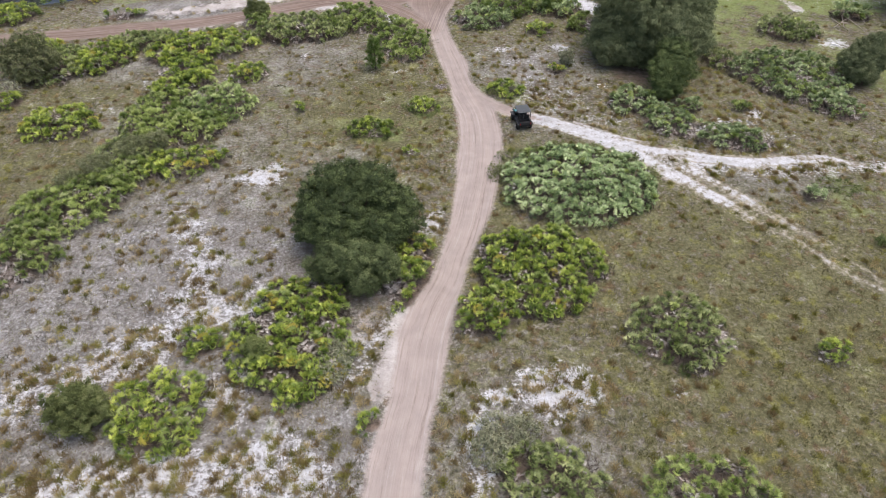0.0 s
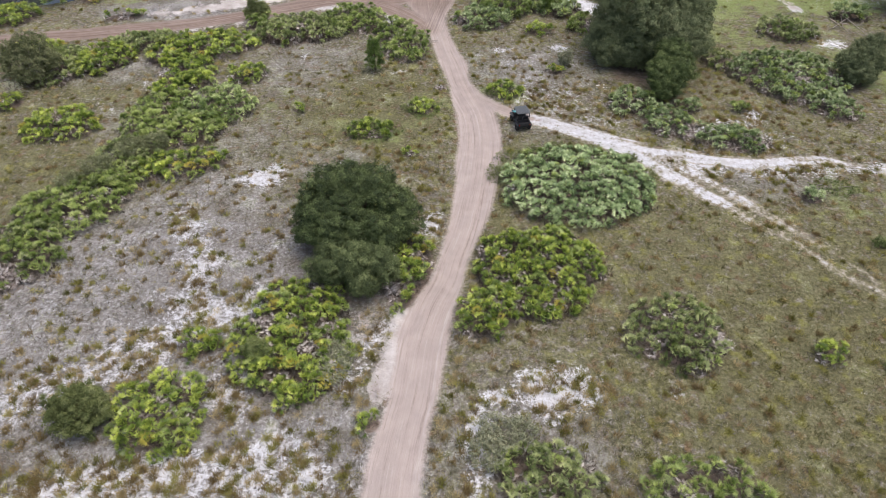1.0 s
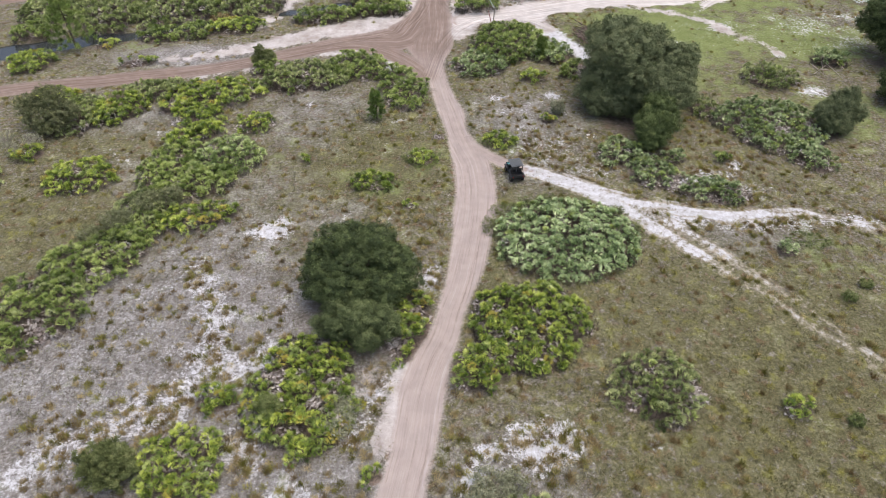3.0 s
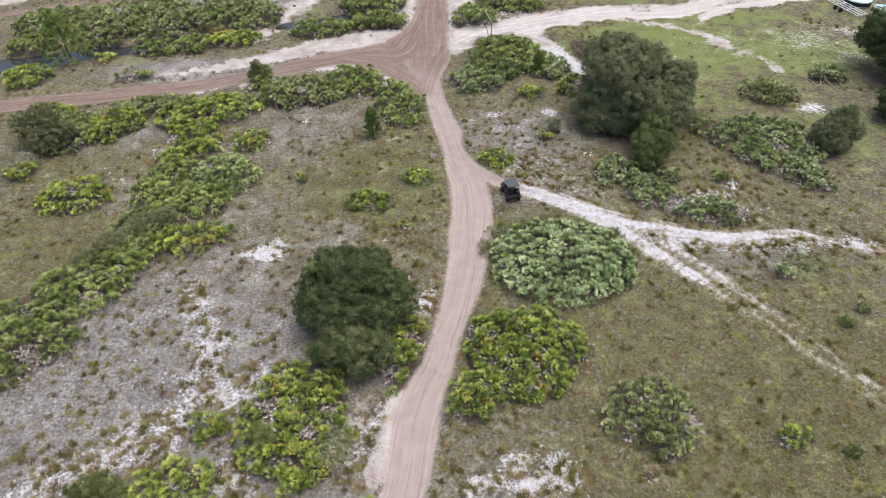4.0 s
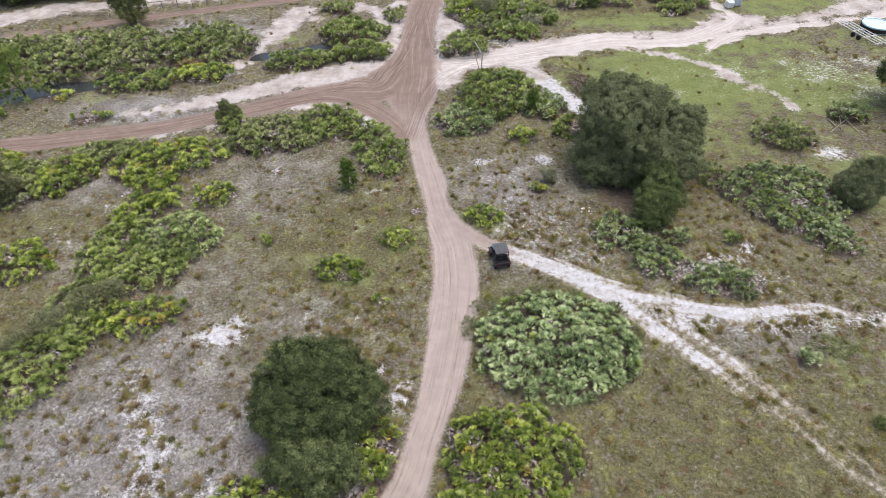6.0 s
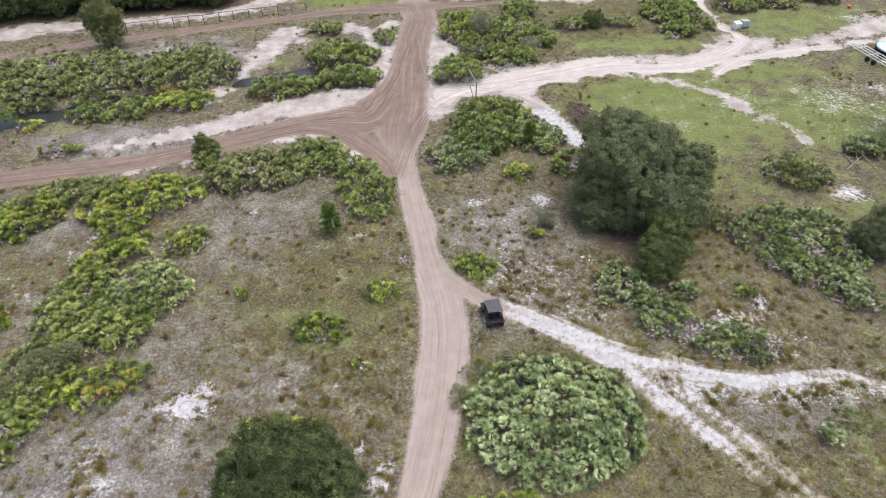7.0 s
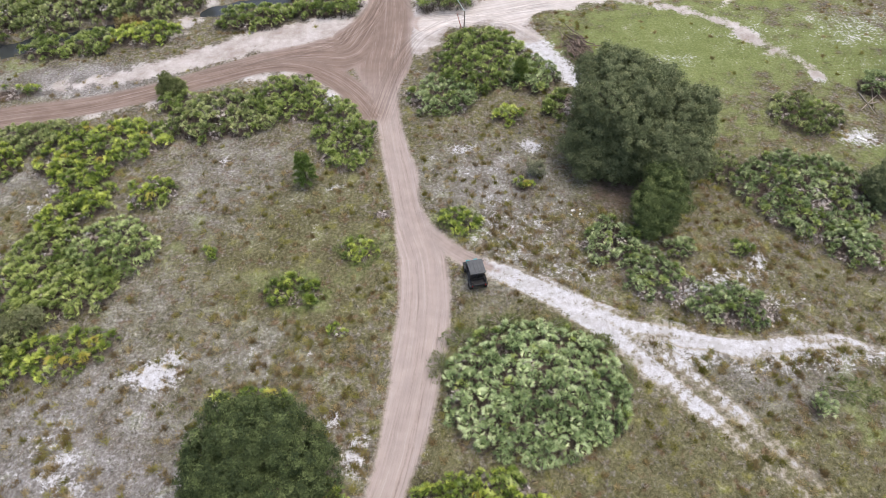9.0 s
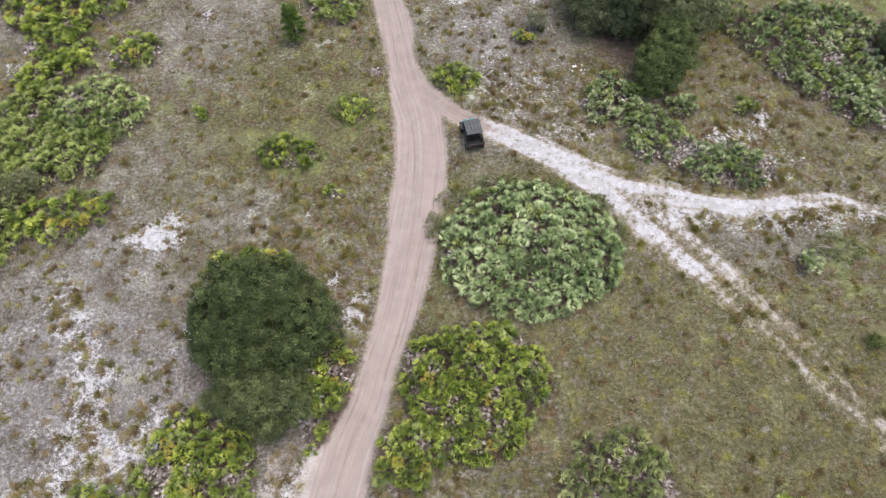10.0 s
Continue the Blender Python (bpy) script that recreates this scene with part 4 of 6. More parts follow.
# ---- saw palmetto ----
def rosette_mesh(name, mat, seed, fronds=15, droop=0.0, reach=0.72, fan=11, broad=0.085):
    """One crown of fan leaves on stalks: each leaf a fan of narrow pointed leaflets, the young ones upright in the middle."""
    r = np.random.default_rng(seed)
    v, tone = [], []
    for i in range(fronds):
        q = (i + 0.5) / fronds
        az = 2.4 * i + r.normal(0, 0.25)
        up = radians((14 + 68 * q) * (1 - droop) - 25 * droop + r.normal(0, 9))
        d = np.array([math.cos(az) * math.cos(up), math.sin(az) * math.cos(up), math.sin(up)])
        side = np.array([-math.sin(az), math.cos(az), 0.0])
        roll = r.normal(0, 0.45)
        nrm = np.cross(d, side)
        side = side * math.cos(roll) + nrm * math.sin(roll)
        nrm = np.cross(d, side)
        if nrm[2] < 0:
            nrm = -nrm
        hub = d * reach * r.uniform(0.34, 0.56) * (1.05 - 0.3 * q)
        base = np.array([0, 0, -0.16])
        w = side * 0.013
        v += [base - w, base + w, hub + w, base - w, hub + w, hub - w]
        # older low fronds are duller; low and stalk tones also paint the crown's shade
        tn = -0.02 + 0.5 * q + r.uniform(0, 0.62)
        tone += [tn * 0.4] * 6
        blade = reach * r.uniform(0.44, 0.62) * (1 - 0.1 * q)
        spread = radians(r.uniform(58, 80))
        for j in range(fan):
            b = spread * (2 * j / (fan - 1) - 1) + r.normal(0, 0.05)
            ld = d * math.cos(b) + side * math.sin(b)
            ls = side * math.cos(b) - d * math.sin(b)
            length = blade * r.uniform(0.85, 1.1) * (1 - 0.12 * abs(b))
            root = hub + ld * length * 0.06
            wide = ls * length * broad
            tip = hub + ld * length + nrm * length * 0.22 * abs(b) - np.array([0, 0, length * r.uniform(0.05, 0.4) * (1 - 0.6 * q)])
            v += [root - wide, root + wide, tip]
            # leaflet roots darker, tips lighter: inner shade and sky light put into the tone
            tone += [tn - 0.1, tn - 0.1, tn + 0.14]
    return mesh_of(name, np.array(v), np.arange(len(v)).reshape(-1, 3), mat, tone)


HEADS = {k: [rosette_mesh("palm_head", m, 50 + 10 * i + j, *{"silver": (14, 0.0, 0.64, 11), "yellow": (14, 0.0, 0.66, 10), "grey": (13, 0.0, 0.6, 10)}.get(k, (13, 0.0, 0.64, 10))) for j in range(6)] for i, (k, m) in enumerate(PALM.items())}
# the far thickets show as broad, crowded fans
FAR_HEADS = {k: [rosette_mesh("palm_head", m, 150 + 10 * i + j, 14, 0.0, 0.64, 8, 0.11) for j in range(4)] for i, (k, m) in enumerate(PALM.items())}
DEAD_HEADS = [rosette_mesh("palm_head", DEAD_LEAF, 110 + j, 9, 0.8, 0.62, 9) for j in range(3)]
GOLD_HEADS = [rosette_mesh("palm_head", GOLD_LEAF, 120 + j, 12, 0.1, 0.7, 10) for j in range(2)]
LOOK = {"grey": "grey-green", "sage": "pale sage-green", "yellow": "yellow-green", "green": "bright green", "silver": "silvery grey-green", "dark": "dull dark-green"}


def thicket(row, seed, where):
    """A palmetto thicket: a domed crowd of heads over stems and dead leaves."""
    cx, cy, rx, ry, turn, tall, kind = row
    r = np.random.default_rng(seed)
    thing = new("palmetto_thicket")
    thing.location = (cx, cy, float(ground_at(cx, cy)[0]))
    size = "small" if rx < 1.3 else ("large" if rx > 4.2 else "rounded")
    tagged(thing, size + " " + LOOK[kind] + " saw palmetto thicket " + where, "palmetto", "palmetto thickets")
    gap = 0.62 if kind == "silver" else 0.57 if kind == "grey" and cy < 62 else 0.58 if kind == "yellow" and cy < 36 else 0.64 if cy < 62 else 0.68 if cy < 80 else 0.71
    gap = min(gap, 0.25 + 0.5 * min(rx, ry))
    gap = max(gap, math.sqrt(rx * ry * math.pi / 275))
    c, s = math.cos(radians(turn)), math.sin(radians(turn))
    n = int(max(rx, ry) / gap) + 2
    spots = []
    for i in range(-n, n + 1):
        for j in range(-n, n + 1):
            u = (i + 0.5 * (j % 2)) * gap + r.normal(0, gap * 0.24)
            w = j * gap * 0.87 + r.normal(0, gap * 0.24)
            a = math.atan2(w / ry, u / rx)
            rim = 1.02 if kind == "silver" else 0.97 + 0.05 * math.sin(3 * a + seed) + 0.045 * math.sin(5 * a + 2.1 * seed) + 0.03 * math.sin(9 * a + seed * 3.3)
            d = math.hypot(u / rx, w / ry) / rim
            hole = float(soft_noise(u + seed * 17, w, 1.5, 8))
            if d < 1.0 and (hole > (0.02 if kind == "silver" or kind == "yellow" and cy < 36 else 0.06) or d > 0.85) or (i == 0 and j == 0):
                spots.append((u, w, d, hole))
    xs = np.array([p[0] * c - p[1] * s for p in spots])
    ys = np.array([p[0] * s + p[1] * c for p in spots])
    zs = ground_at(xs + cx, ys + cy) - thing.location.z
    free = fields(xs + cx, ys + cy)["road"] < -0.25
    for k, (u, w, d, hole) in enumerate(spots):
        if not free[k]:
            continue
        z = max(zs[k], -0.3) + tall * (0.10 + 0.55 * max(0.0, 1 - d * d) ** 0.4 + r.uniform(-0.2, 0.2)) - 0.05
        chance = r.uniform(0, 1)
        deadish = 0.18 if cx > 4 and cy < 27 else 0.11 if kind in ("dark", "yellow") else 0.08
        if chance < deadish * (0.4 if kind == "silver" else 1) or hole < (0.07 if kind == "silver" else 0.14):
            me, z = DEAD_HEADS[r.integers(3)], z - 0.25
        elif kind == "yellow" and chance < deadish + 0.04:
            me = GOLD_HEADS[r.integers(2)]
        else:
            mix = kind
            if r.uniform(0, 1) < (0.05 if kind == "silver" else 0.14):
                mix = "green" if kind == "yellow" else "dark" if kind == "green" else "green"
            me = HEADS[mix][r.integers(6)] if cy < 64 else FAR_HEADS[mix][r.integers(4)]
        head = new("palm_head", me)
        head.parent = thing
        tilt = 0.6 * max(0.0, d - 0.35)
        out = math.atan2(ys[k], xs[k])
        sc = r.uniform(0.85, 1.2) * (gap / 0.66) ** 0.8
        head.matrix_basis = (Matrix.Translation((xs[k], ys[k], max(z, 0.06))) @ Matrix.Rotation(tilt, 4, Vector((-math.sin(out), math.cos(out), 0)))
                             @ Matrix.Rotation(r.uniform(0, 6.28), 4, "Z") @ Matrix.Diagonal((sc, sc, sc, 1)))
    # grey stems and fallen leaves below the heads, coloured dark as shade in the gaps
    m = int(len(spots) * 4) + 4
    g = r.integers(0, len(spots), m)
    px, py = xs[g] + r.normal(0, gap * 0.45, m), ys[g] + r.normal(0, gap * 0.45, m)
    clear = fields(px + cx, py + cy)["road"] < -0.45
    px, py, g = px[clear], py[clear], g[clear]
    v, t, tone = blades(px, py, zs[g], 9, tall * 0.24, 0.5, 0.06, r)
    skirt = new("fallen_leaves", mesh_of("fallen_leaves", v, t, SKIRT_LEAF, tone))
    skirt.parent = thing
    tagged(skirt, "dry grey dead palm leaves and stems, darkened for shaded gaps", kind="stuff")
    return thing


PLACES = [(NEAR, "beside the dirt road"), (WEST, "on the dry sandy field"), (MIDDLE, "by the curving road"), (EAST, "in the dry grass"),
          (TRAILSIDE, "near the white sand trail"), (DITCHSIDE, "along the ditch"), (NORTH, "behind the sandy track")]
plant = 200
for rows, where in PLACES:
    for row in rows:
        plant += 1
        thicket(row, plant, where)


# ---- trees and shrubs ----
def leaf_cloud(centres, radii, each, size, r, flat=0.75, face=None):
    """Small pointed leaves in crowded clusters, which face the ways given."""
    n = len(centres) * each
    c = np.repeat(centres, each, axis=0)
    rad = np.repeat(radii, each)
    d = r.normal(0, 1, (n, 3))
    d /= np.linalg.norm(d, axis=1)[:, None]
    q = c + d * (rad * r.uniform(0.0, 1.15, n) ** 0.75)[:, None] * np.array([1, 1, flat])
    nrm = d * 0.8 + r.normal(0, 0.6, (n, 3)) + np.array([0, 0, 0.5])
    if face is not None:
        nrm = d * 0.4 + np.repeat(face, each, axis=0) * 0.75 + r.normal(0, 0.5, (n, 3)) + np.array([0, 0, 0.25])
    nrm /= np.linalg.norm(nrm, axis=1)[:, None]
    a = np.cross(nrm, r.normal(0, 1, (n, 3)))
    a /= np.linalg.norm(a, axis=1)[:, None]
    b = np.cross(nrm, a)
    s = (size * r.uniform(0.6, 1.4, n))[:, None]
    v = np.stack([q - a * s - b * s * 0.5, q - a * s * 0.6 + b * s * 0.55, q + a * s], axis=1).reshape(-1, 3)
    tone = np.repeat(np.repeat(r.uniform(0, 1, len(centres)), each), 3)
    return v, np.arange(3 * n).reshape(-1, 3), tone


def sphere_ways(n, r, jitter):
    """Directions spread evenly over a sphere."""
    i = np.arange(n) + 0.5
    ph, th = np.arccos(1 - 2 * i / n), np.pi * (1 + 5 ** 0.5) * i
    d = np.stack([np.cos(th) * np.sin(ph), np.sin(th) * np.sin(ph), np.cos(ph)], axis=1) + r.normal(0, jitter, (n, 3))
    return d / np.linalg.norm(d, axis=1)[:, None]


def crown_clusters(lobes, gap, r, bough=1.0):
    """Leaf cluster centres over rounded boughs, which crowd over the crown's lobes."""
    bc, br, out = [], [], []
    for lx, ly, lz, ax, ay, az in lobes:
        size = min(bough, 0.62 * min(ax, ay, az))
        n = max(4, int(4 * math.pi * ((ax * ay + ax * az + ay * az) / 3) / (size * 1.6) ** 2))
        d = sphere_ways(n, r, 0.16)
        rad = size * r.uniform(0.5, 1.0, n)
        axes = np.array([ax, ay, az])
        bc.append(d * np.maximum(axes * r.uniform(0.76, 1.14, n)[:, None] - rad[:, None] * 0.8, 0.1) + np.array([lx, ly, lz]))
        br.append(rad)
        out.append(d)
    bc, br, out = np.vstack(bc), np.concatenate(br), np.vstack(out)
    cs, rs, fs = [], [], []
    for c, b, o in zip(bc, br, out):
        n = max(5, int(4 * math.pi * b * b / (gap * gap) * 1.1))
        d = sphere_ways(n, r, 0.12)
        d = d[(d @ o > -0.35)]
        p = c + d * (b * r.uniform(0.75, 1.2, len(d)))[:, None] * np.array([1, 1, 0.85])
        buried = ((np.linalg.norm(p[:, None] - bc[None], axis=2) < br[None] * 0.72).sum(axis=1) > 0)
        p = p[~buried]
        cs.append(p)
        fs.append(d[~buried])
        rs.append(r.uniform(0.5, 0.8, len(p)) * gap)
    # thinner foliage inside, in the boughs' shade
    for lx, ly, lz, ax, ay, az in lobes:
        n = int(5 * (ax * ay + ax * az + ay * az) / 3 / (gap * gap))
        d = sphere_ways(n, r, 0.1)
        cs.append(d * np.array([ax, ay, az]) * r.uniform(0.45, 0.68, n)[:, None] + np.array([lx, ly, lz]))
        rs.append(np.full(n, gap * 0.8))
        fs.append(d)
    c, s, f = np.vstack(cs), np.concatenate(rs), np.vstack(fs)
    keep = c[:, 2] > s * 0.45
    return c[keep], s[keep], f[keep]


def loose_clusters(lobes, gap, r):
    """Cluster centres over the skin of a shrub's lobes, and a few inside."""
    cs, rs = [], []
    for lx, ly, lz, ax, ay, az in lobes:
        n = int(4 * math.pi * ((ax * ay + ax * az + ay * az) / 3) / (gap * gap))
        i = np.arange(n) + 0.5
        ph, th = np.arccos(1 - 2 * i / n), np.pi * (1 + 5 ** 0.5) * i
        d = np.stack([np.cos(th) * np.sin(ph), np.sin(th) * np.sin(ph), np.cos(ph)], axis=1) + r.normal(0, 0.09, (n, 3))
        k = r.uniform(0.74, 0.97, n)[:, None]
        k = k * (0.9 + 0.2 * np.sin(d[:, :1] * 5 + lx) * np.sin(d[:, 1:2] * 6 + ly))
        p = d * k * np.array([ax, ay, az]) + np.array([lx, ly, lz])
        m = n // 4
        inner = r.normal(0, 0.38, (m, 3)) * np.array([ax, ay, az]) + np.array([lx, ly, lz])
        cs.append(np.vstack([p, inner]))
        rs.append(np.concatenate([r.uniform(0.5, 1.05, n), r.uniform(0.6, 0.9, m)]) * gap * 0.8)
    c, s = np.vstack(cs), np.concatenate(rs)
    close = (np.linalg.norm(c[:, None] - c[None], axis=2) < gap * 1.5).sum(axis=1)
    keep = (c[:, 2] > s * 0.45) & (close > 4)
    return c[keep], s[keep]


def tree(name, x, y, lobes, mat, gap, each, size, seed, label, category="tree", trunk=0.3, limbs=6, bough=1.0):
    r = np.random.default_rng(seed)
    thing = new(name)
    thing.location = (x, y, float(ground_at(x, y)[0]))
    tagged(thing, label, category)
    c, s, face = crown_clusters(lobes, gap, r, bough) if bough else (*loose_clusters(lobes, gap, r), None)
    v, f, tone = leaf_cloud(c, s, each, size, r, 0.75, face)
    crown = new("crown", mesh_of("crown", v, f, mat, tone))
    crown.parent = thing
    top = max(l[2] for l in lobes)
    lean = np.array([r.normal(0, 0.15), r.normal(0, 0.15)])
    fork = Vector((lean[0], lean[1], top * 0.42))
    part("trunk", limb(bmesh.new(), [(0, 0, -0.15), (lean[0] * 0.4, lean[1] * 0.4, top * 0.18), fork], trunk * 1.3, trunk * 0.8, 9), BARK, thing, smooth=True)
    order = np.argsort(r.uniform(0, 1, len(c)))[:limbs]
    for k in order:
        e = Vector(c[k])
        m = fork.lerp(e, 0.5) + Vector((r.normal(0, 0.2), r.normal(0, 0.2), 0.3))
        part("limb", limb(bmesh.new(), [fork - Vector((0, 0, trunk * 0.4)), m, e], trunk * 0.5, trunk * 0.12, 6), BARK, thing, smooth=True)
    return thing


def shrub(x, y, lobes, mat, seed, label, each=60, size=0.10, gap=0.6, twigs=10, wood=None):
    r = np.random.default_rng(seed)
    thing = new("shrub")
    thing.location = (x, y, float(ground_at(x, y)[0]))
    tagged(thing, label, "shrub")
    c, s = loose_clusters(lobes, gap, r)
    v, f, tone = leaf_cloud(c, s, each, size, r)
    crown = new("foliage", mesh_of("foliage", v, f, mat, tone))
    crown.parent = thing
    for k in np.argsort(r.uniform(0, 1, len(c)))[:twigs]:
        e = Vector(c[k])
        part("twig", limb(bmesh.new(), [(r.normal(0, 0.06), r.normal(0, 0.06), -0.05), e * 0.5 + Vector((0, 0, 0.1)), e], 0.03, 0.01, 5), wood or DEADWOOD, thing)
    return thing


# the oak by the road and a lower, paler one before it
tree("oak_tree", -5.6, 33.6, [(-0.4, 2.1, 3.0, 3.9, 3.0, 2.2), (-3.1, 1.0, 2.1, 2.0, 2.2, 1.8), (2.6, 1.0, 2.0, 1.6, 2.0, 1.5), (-0.4, 2.5, 4.1, 2.4, 1.9, 1.2), (-1.7, -0.4, 2.2, 2.4, 1.9, 1.6), (1.2, -0.2, 2.3, 2.2, 1.6, 1.3)], OAK_LEAF, 0.5, 95, 0.062, 1,
     "dense dark-green evergreen oak among palmettos by the road", trunk=0.32, limbs=9, bough=1.4)
tree("oak_tree", -5.7, 30.2, [(0.3, -0.2, 1.6, 2.4, 1.9, 1.5), (-1.5, 0.6, 1.4, 1.8, 1.8, 1.4), (1.2, 0.6, 1.5, 1.6, 1.4, 1.2), (0.2, 0.2, 2.4, 1.4, 1.2, 0.8)], FRONT_OAK_LEAF, 0.5, 95, 0.062, 41,
     "low greyish-green oak in front of the dark oak", trunk=0.16, limbs=6, bough=1.2)
# the great oak across the trail
tree("oak_tree", 21.3, 62.6, [(-0.4, 1.6, 5.0, 5.0, 4.4, 3.7), (3.4, 1.2, 4.2, 3.4, 3.6, 2.9), (-3.2, 0.2, 3.2, 2.8, 2.8, 2.5), (-1.6, 4.6, 6.0, 3.0, 3.0, 2.3), (0.6, -2.0, 3.9, 3.8, 2.6, 2.8), (2.6, -3.0, 3.4, 2.8, 2.2, 2.2), (-3.0, -1.2, 1.9, 2.6, 2.3, 1.9), (-4.2, -0.2, 1.8, 1.8, 1.9, 1.7), (-1.0, -2.2, 2.0, 2.2, 1.6, 1.8)], GREY_OAK_LEAF, 0.66, 90, 0.08, 2,
     "large spreading dark-green oak with bare brown ground beneath", trunk=0.42, limbs=10, bough=2.3)
tree("oak_tree", 22.1, 55.0, [(0.0, 0.3, 2.3, 2.1, 1.8, 1.9), (-0.6, -0.6, 1.4, 1.5, 1.3, 1.2), (0.5, 1.4, 3.0, 1.6, 1.5, 1.3), (0.4, 2.6, 3.6, 1.5, 1.6, 1.1)], SMALL_OAK_LEAF, 0.52, 90, 0.065, 3,
     "small bushy green oak in front of the large oak", trunk=0.14, limbs=5)
tree("oak_tree", 41.6, 57.6, [(0.0, 0.0, 1.6, 2.0, 1.8, 1.6), (0.3, 0.4, 3.0, 1.5, 1.3, 1.2), (-1.3, 0.3, 2.2, 1.1, 1.1, 1.0), (1.4, -0.2, 2.3, 1.1, 1.1, 1.0), (0.5, 0.6, 4.0, 0.8, 0.8, 0.8), (-0.5, -1.1, 1.6, 1.1, 0.9, 1.0)], GREY_OAK_LEAF, 0.5, 70, 0.07, 4, "small round dark-green oak beside silvery palmettos", trunk=0.14, limbs=5)
tree("oak_tree", 56.4, 71.7, [(0.0, 0.0, 4.0, 4.2, 4.0, 3.2), (-1.6, 3.6, 4.2, 3.4, 3.2, 3.0), (2.4, -2.0, 3.4, 3.2, 3.0, 2.6)], OAK_LEAF, 0.8, 80, 0.105, 5, "tall dark-green oak at the pasture's edge", trunk=0.4, limbs=7)
tree("oak_tree", 51.4, 63.0, [(0.0, 0.0, 2.2, 2.6, 2.2, 2.0)], OAK_LEAF, 0.7, 80, 0.10, 6, "low dark-green oak at the pasture's edge", trunk=0.2, limbs=5)
tree("oak_tree", -39.9, 96.4, [(0.0, 0.0, 2.4, 2.3, 2.0, 2.0), (0.3, 0.2, 4.4, 1.7, 1.5, 1.6), (-1.3, -0.1, 4.6, 1.2, 1.1, 1.2), (1.5, 0.0, 4.2, 1.1, 1.0, 1.1), (-0.2, 0.3, 5.6, 1.0, 0.9, 0.9), (-1.9, 0.1, 3.2, 1.0, 1.0, 0.9)], FEATHER_LEAF, 0.7, 80, 0.085, 7,
     "upright loose-crowned olive-green oak beside the far dirt road", trunk=0.2, limbs=10, bough=0)
# the oak wood behind the pipe fence
wood = tree("oak_tree", -31.7, 111.6, [(0.0, 0.0, 3.2, 4.6, 3.9, 3.2), (0.5, -1.5, 2.0, 4.2, 2.6, 2.0), (-2.6, 1.0, 4.2, 2.8, 2.8, 2.6), (2.4, 0.8, 3.8, 2.8, 2.6, 2.4)], OAK_LEAF, 0.95, 40, 0.16, 8, "dark-green oak in the wood behind the pipe fence", trunk=0.35, limbs=6)
for k, (x, y, turn, size) in enumerate([(-38.9, 110.4, 15, 1.0), (-46.1, 109.3, -20, 1.0), (-53.3, 108.1, 10, 1.05), (-61.0, 106.4, -15, 1.1), (-35.9, 119.6, 110, 1.2), (-44.6, 118.5, 40, 1.25), (-14.2, 118.0, 30, 0.7)]):
    copy_thing(wood, pose(x, y, 0, 0, 0, turn) @ Matrix.Diagonal((size, size, size, 1)))

# shrubs
shrub(-20.3, 19.5, [(0.0, 0.0, 1.0, 2.0, 1.7, 1.0), (0.4, 0.3, 1.6, 1.2, 1.1, 0.7)], FEATHER_LEAF, 11, "rounded fine-leaved green shrub beside a palmetto thicket", 160, 0.055, 0.45)
shrub(-11.2, 23.7, [(0.0, 0.0, 0.9, 0.8, 0.9, 0.8)], BUSH_LEAF, 12, "dark green shrub at a palmetto thicket's edge", 160, 0.055, 0.45)
shrub(-6.5, 23.0, [(0.0, 0.0, 0.6, 1.2, 1.9, 0.6), (0.6, 0.8, 0.6, 0.9, 1.0, 0.5)], PALE_LEAF, 13, "thin grey-green shrub at a palmetto thicket's edge", 20, 0.07, 0.45, 30)
shrub(3.3, 18.4, [(0.0, 0.0, 0.5, 1.6, 1.3, 0.5), (-0.6, -1.2, 0.5, 1.2, 1.2, 0.5), (1.4, 0.2, 0.4, 1.0, 1.0, 0.4)], PALE_LEAF, 14, "thin pale grey-green shrub on white sand", 32, 0.07, 0.45, 36)
shrub(-40.6, 58.0, [(0.0, 0.0, 1.6, 3.0, 2.5, 1.6), (0.4, 1.0, 3.2, 2.1, 1.7, 1.2), (-1.8, 0.6, 2.6, 1.5, 1.3, 1.1), (2.0, 0.2, 2.2, 1.5, 1.3, 1.1)], MIST_LEAF, 15, "large loose olive-green shrub in the western scrub", 34, 0.09, 0.5, 60)
for k, (x, y, rx, ry, tall) in enumerate([(-28.2, 42.6, 1.7, 1.3, 0.8), (-26.3, 44.9, 1.6, 1.4, 0.9), (-30.0, 40.9, 1.2, 1.0, 0.6), (-24.6, 46.0, 1.3, 1.1, 0.8)]):
    shrub(x, y, [(0.0, 0.0, tall, rx, ry, tall * 0.9), (0.5, 0.3, tall * 1.4, rx * 0.6, ry * 0.6, tall * 0.6)], MIST_LEAF, 90 + k, "low grey-green twiggy shrub between palmetto thickets", 30, 0.065, 0.4, 12)
for k, (x, y) in enumerate([(-42.6, 53.4), (-41.2, 55.0), (-44.0, 55.2)]):
    shrub(x, y, [(0.0, 0.0, 0.8, 1.3, 1.0, 0.8)], PALE_LEAF, 96 + k, "bare grey twiggy bush in dry grass", 10, 0.06, 0.45, 40)
shrub(-21.0, 72.3, [(0.0, 0.0, 0.9, 1.4, 1.1, 0.9), (-0.5, 0.2, 1.8, 0.7, 0.6, 0.8), (0.6, -0.2, 1.5, 0.7, 0.6, 0.7), (-1.1, -0.1, 0.8, 0.6, 0.6, 0.6)], FEATHER_LEAF, 16, "loose feathery grey-green shrub at the curving road's edge", 44, 0.07, 0.36, 40)
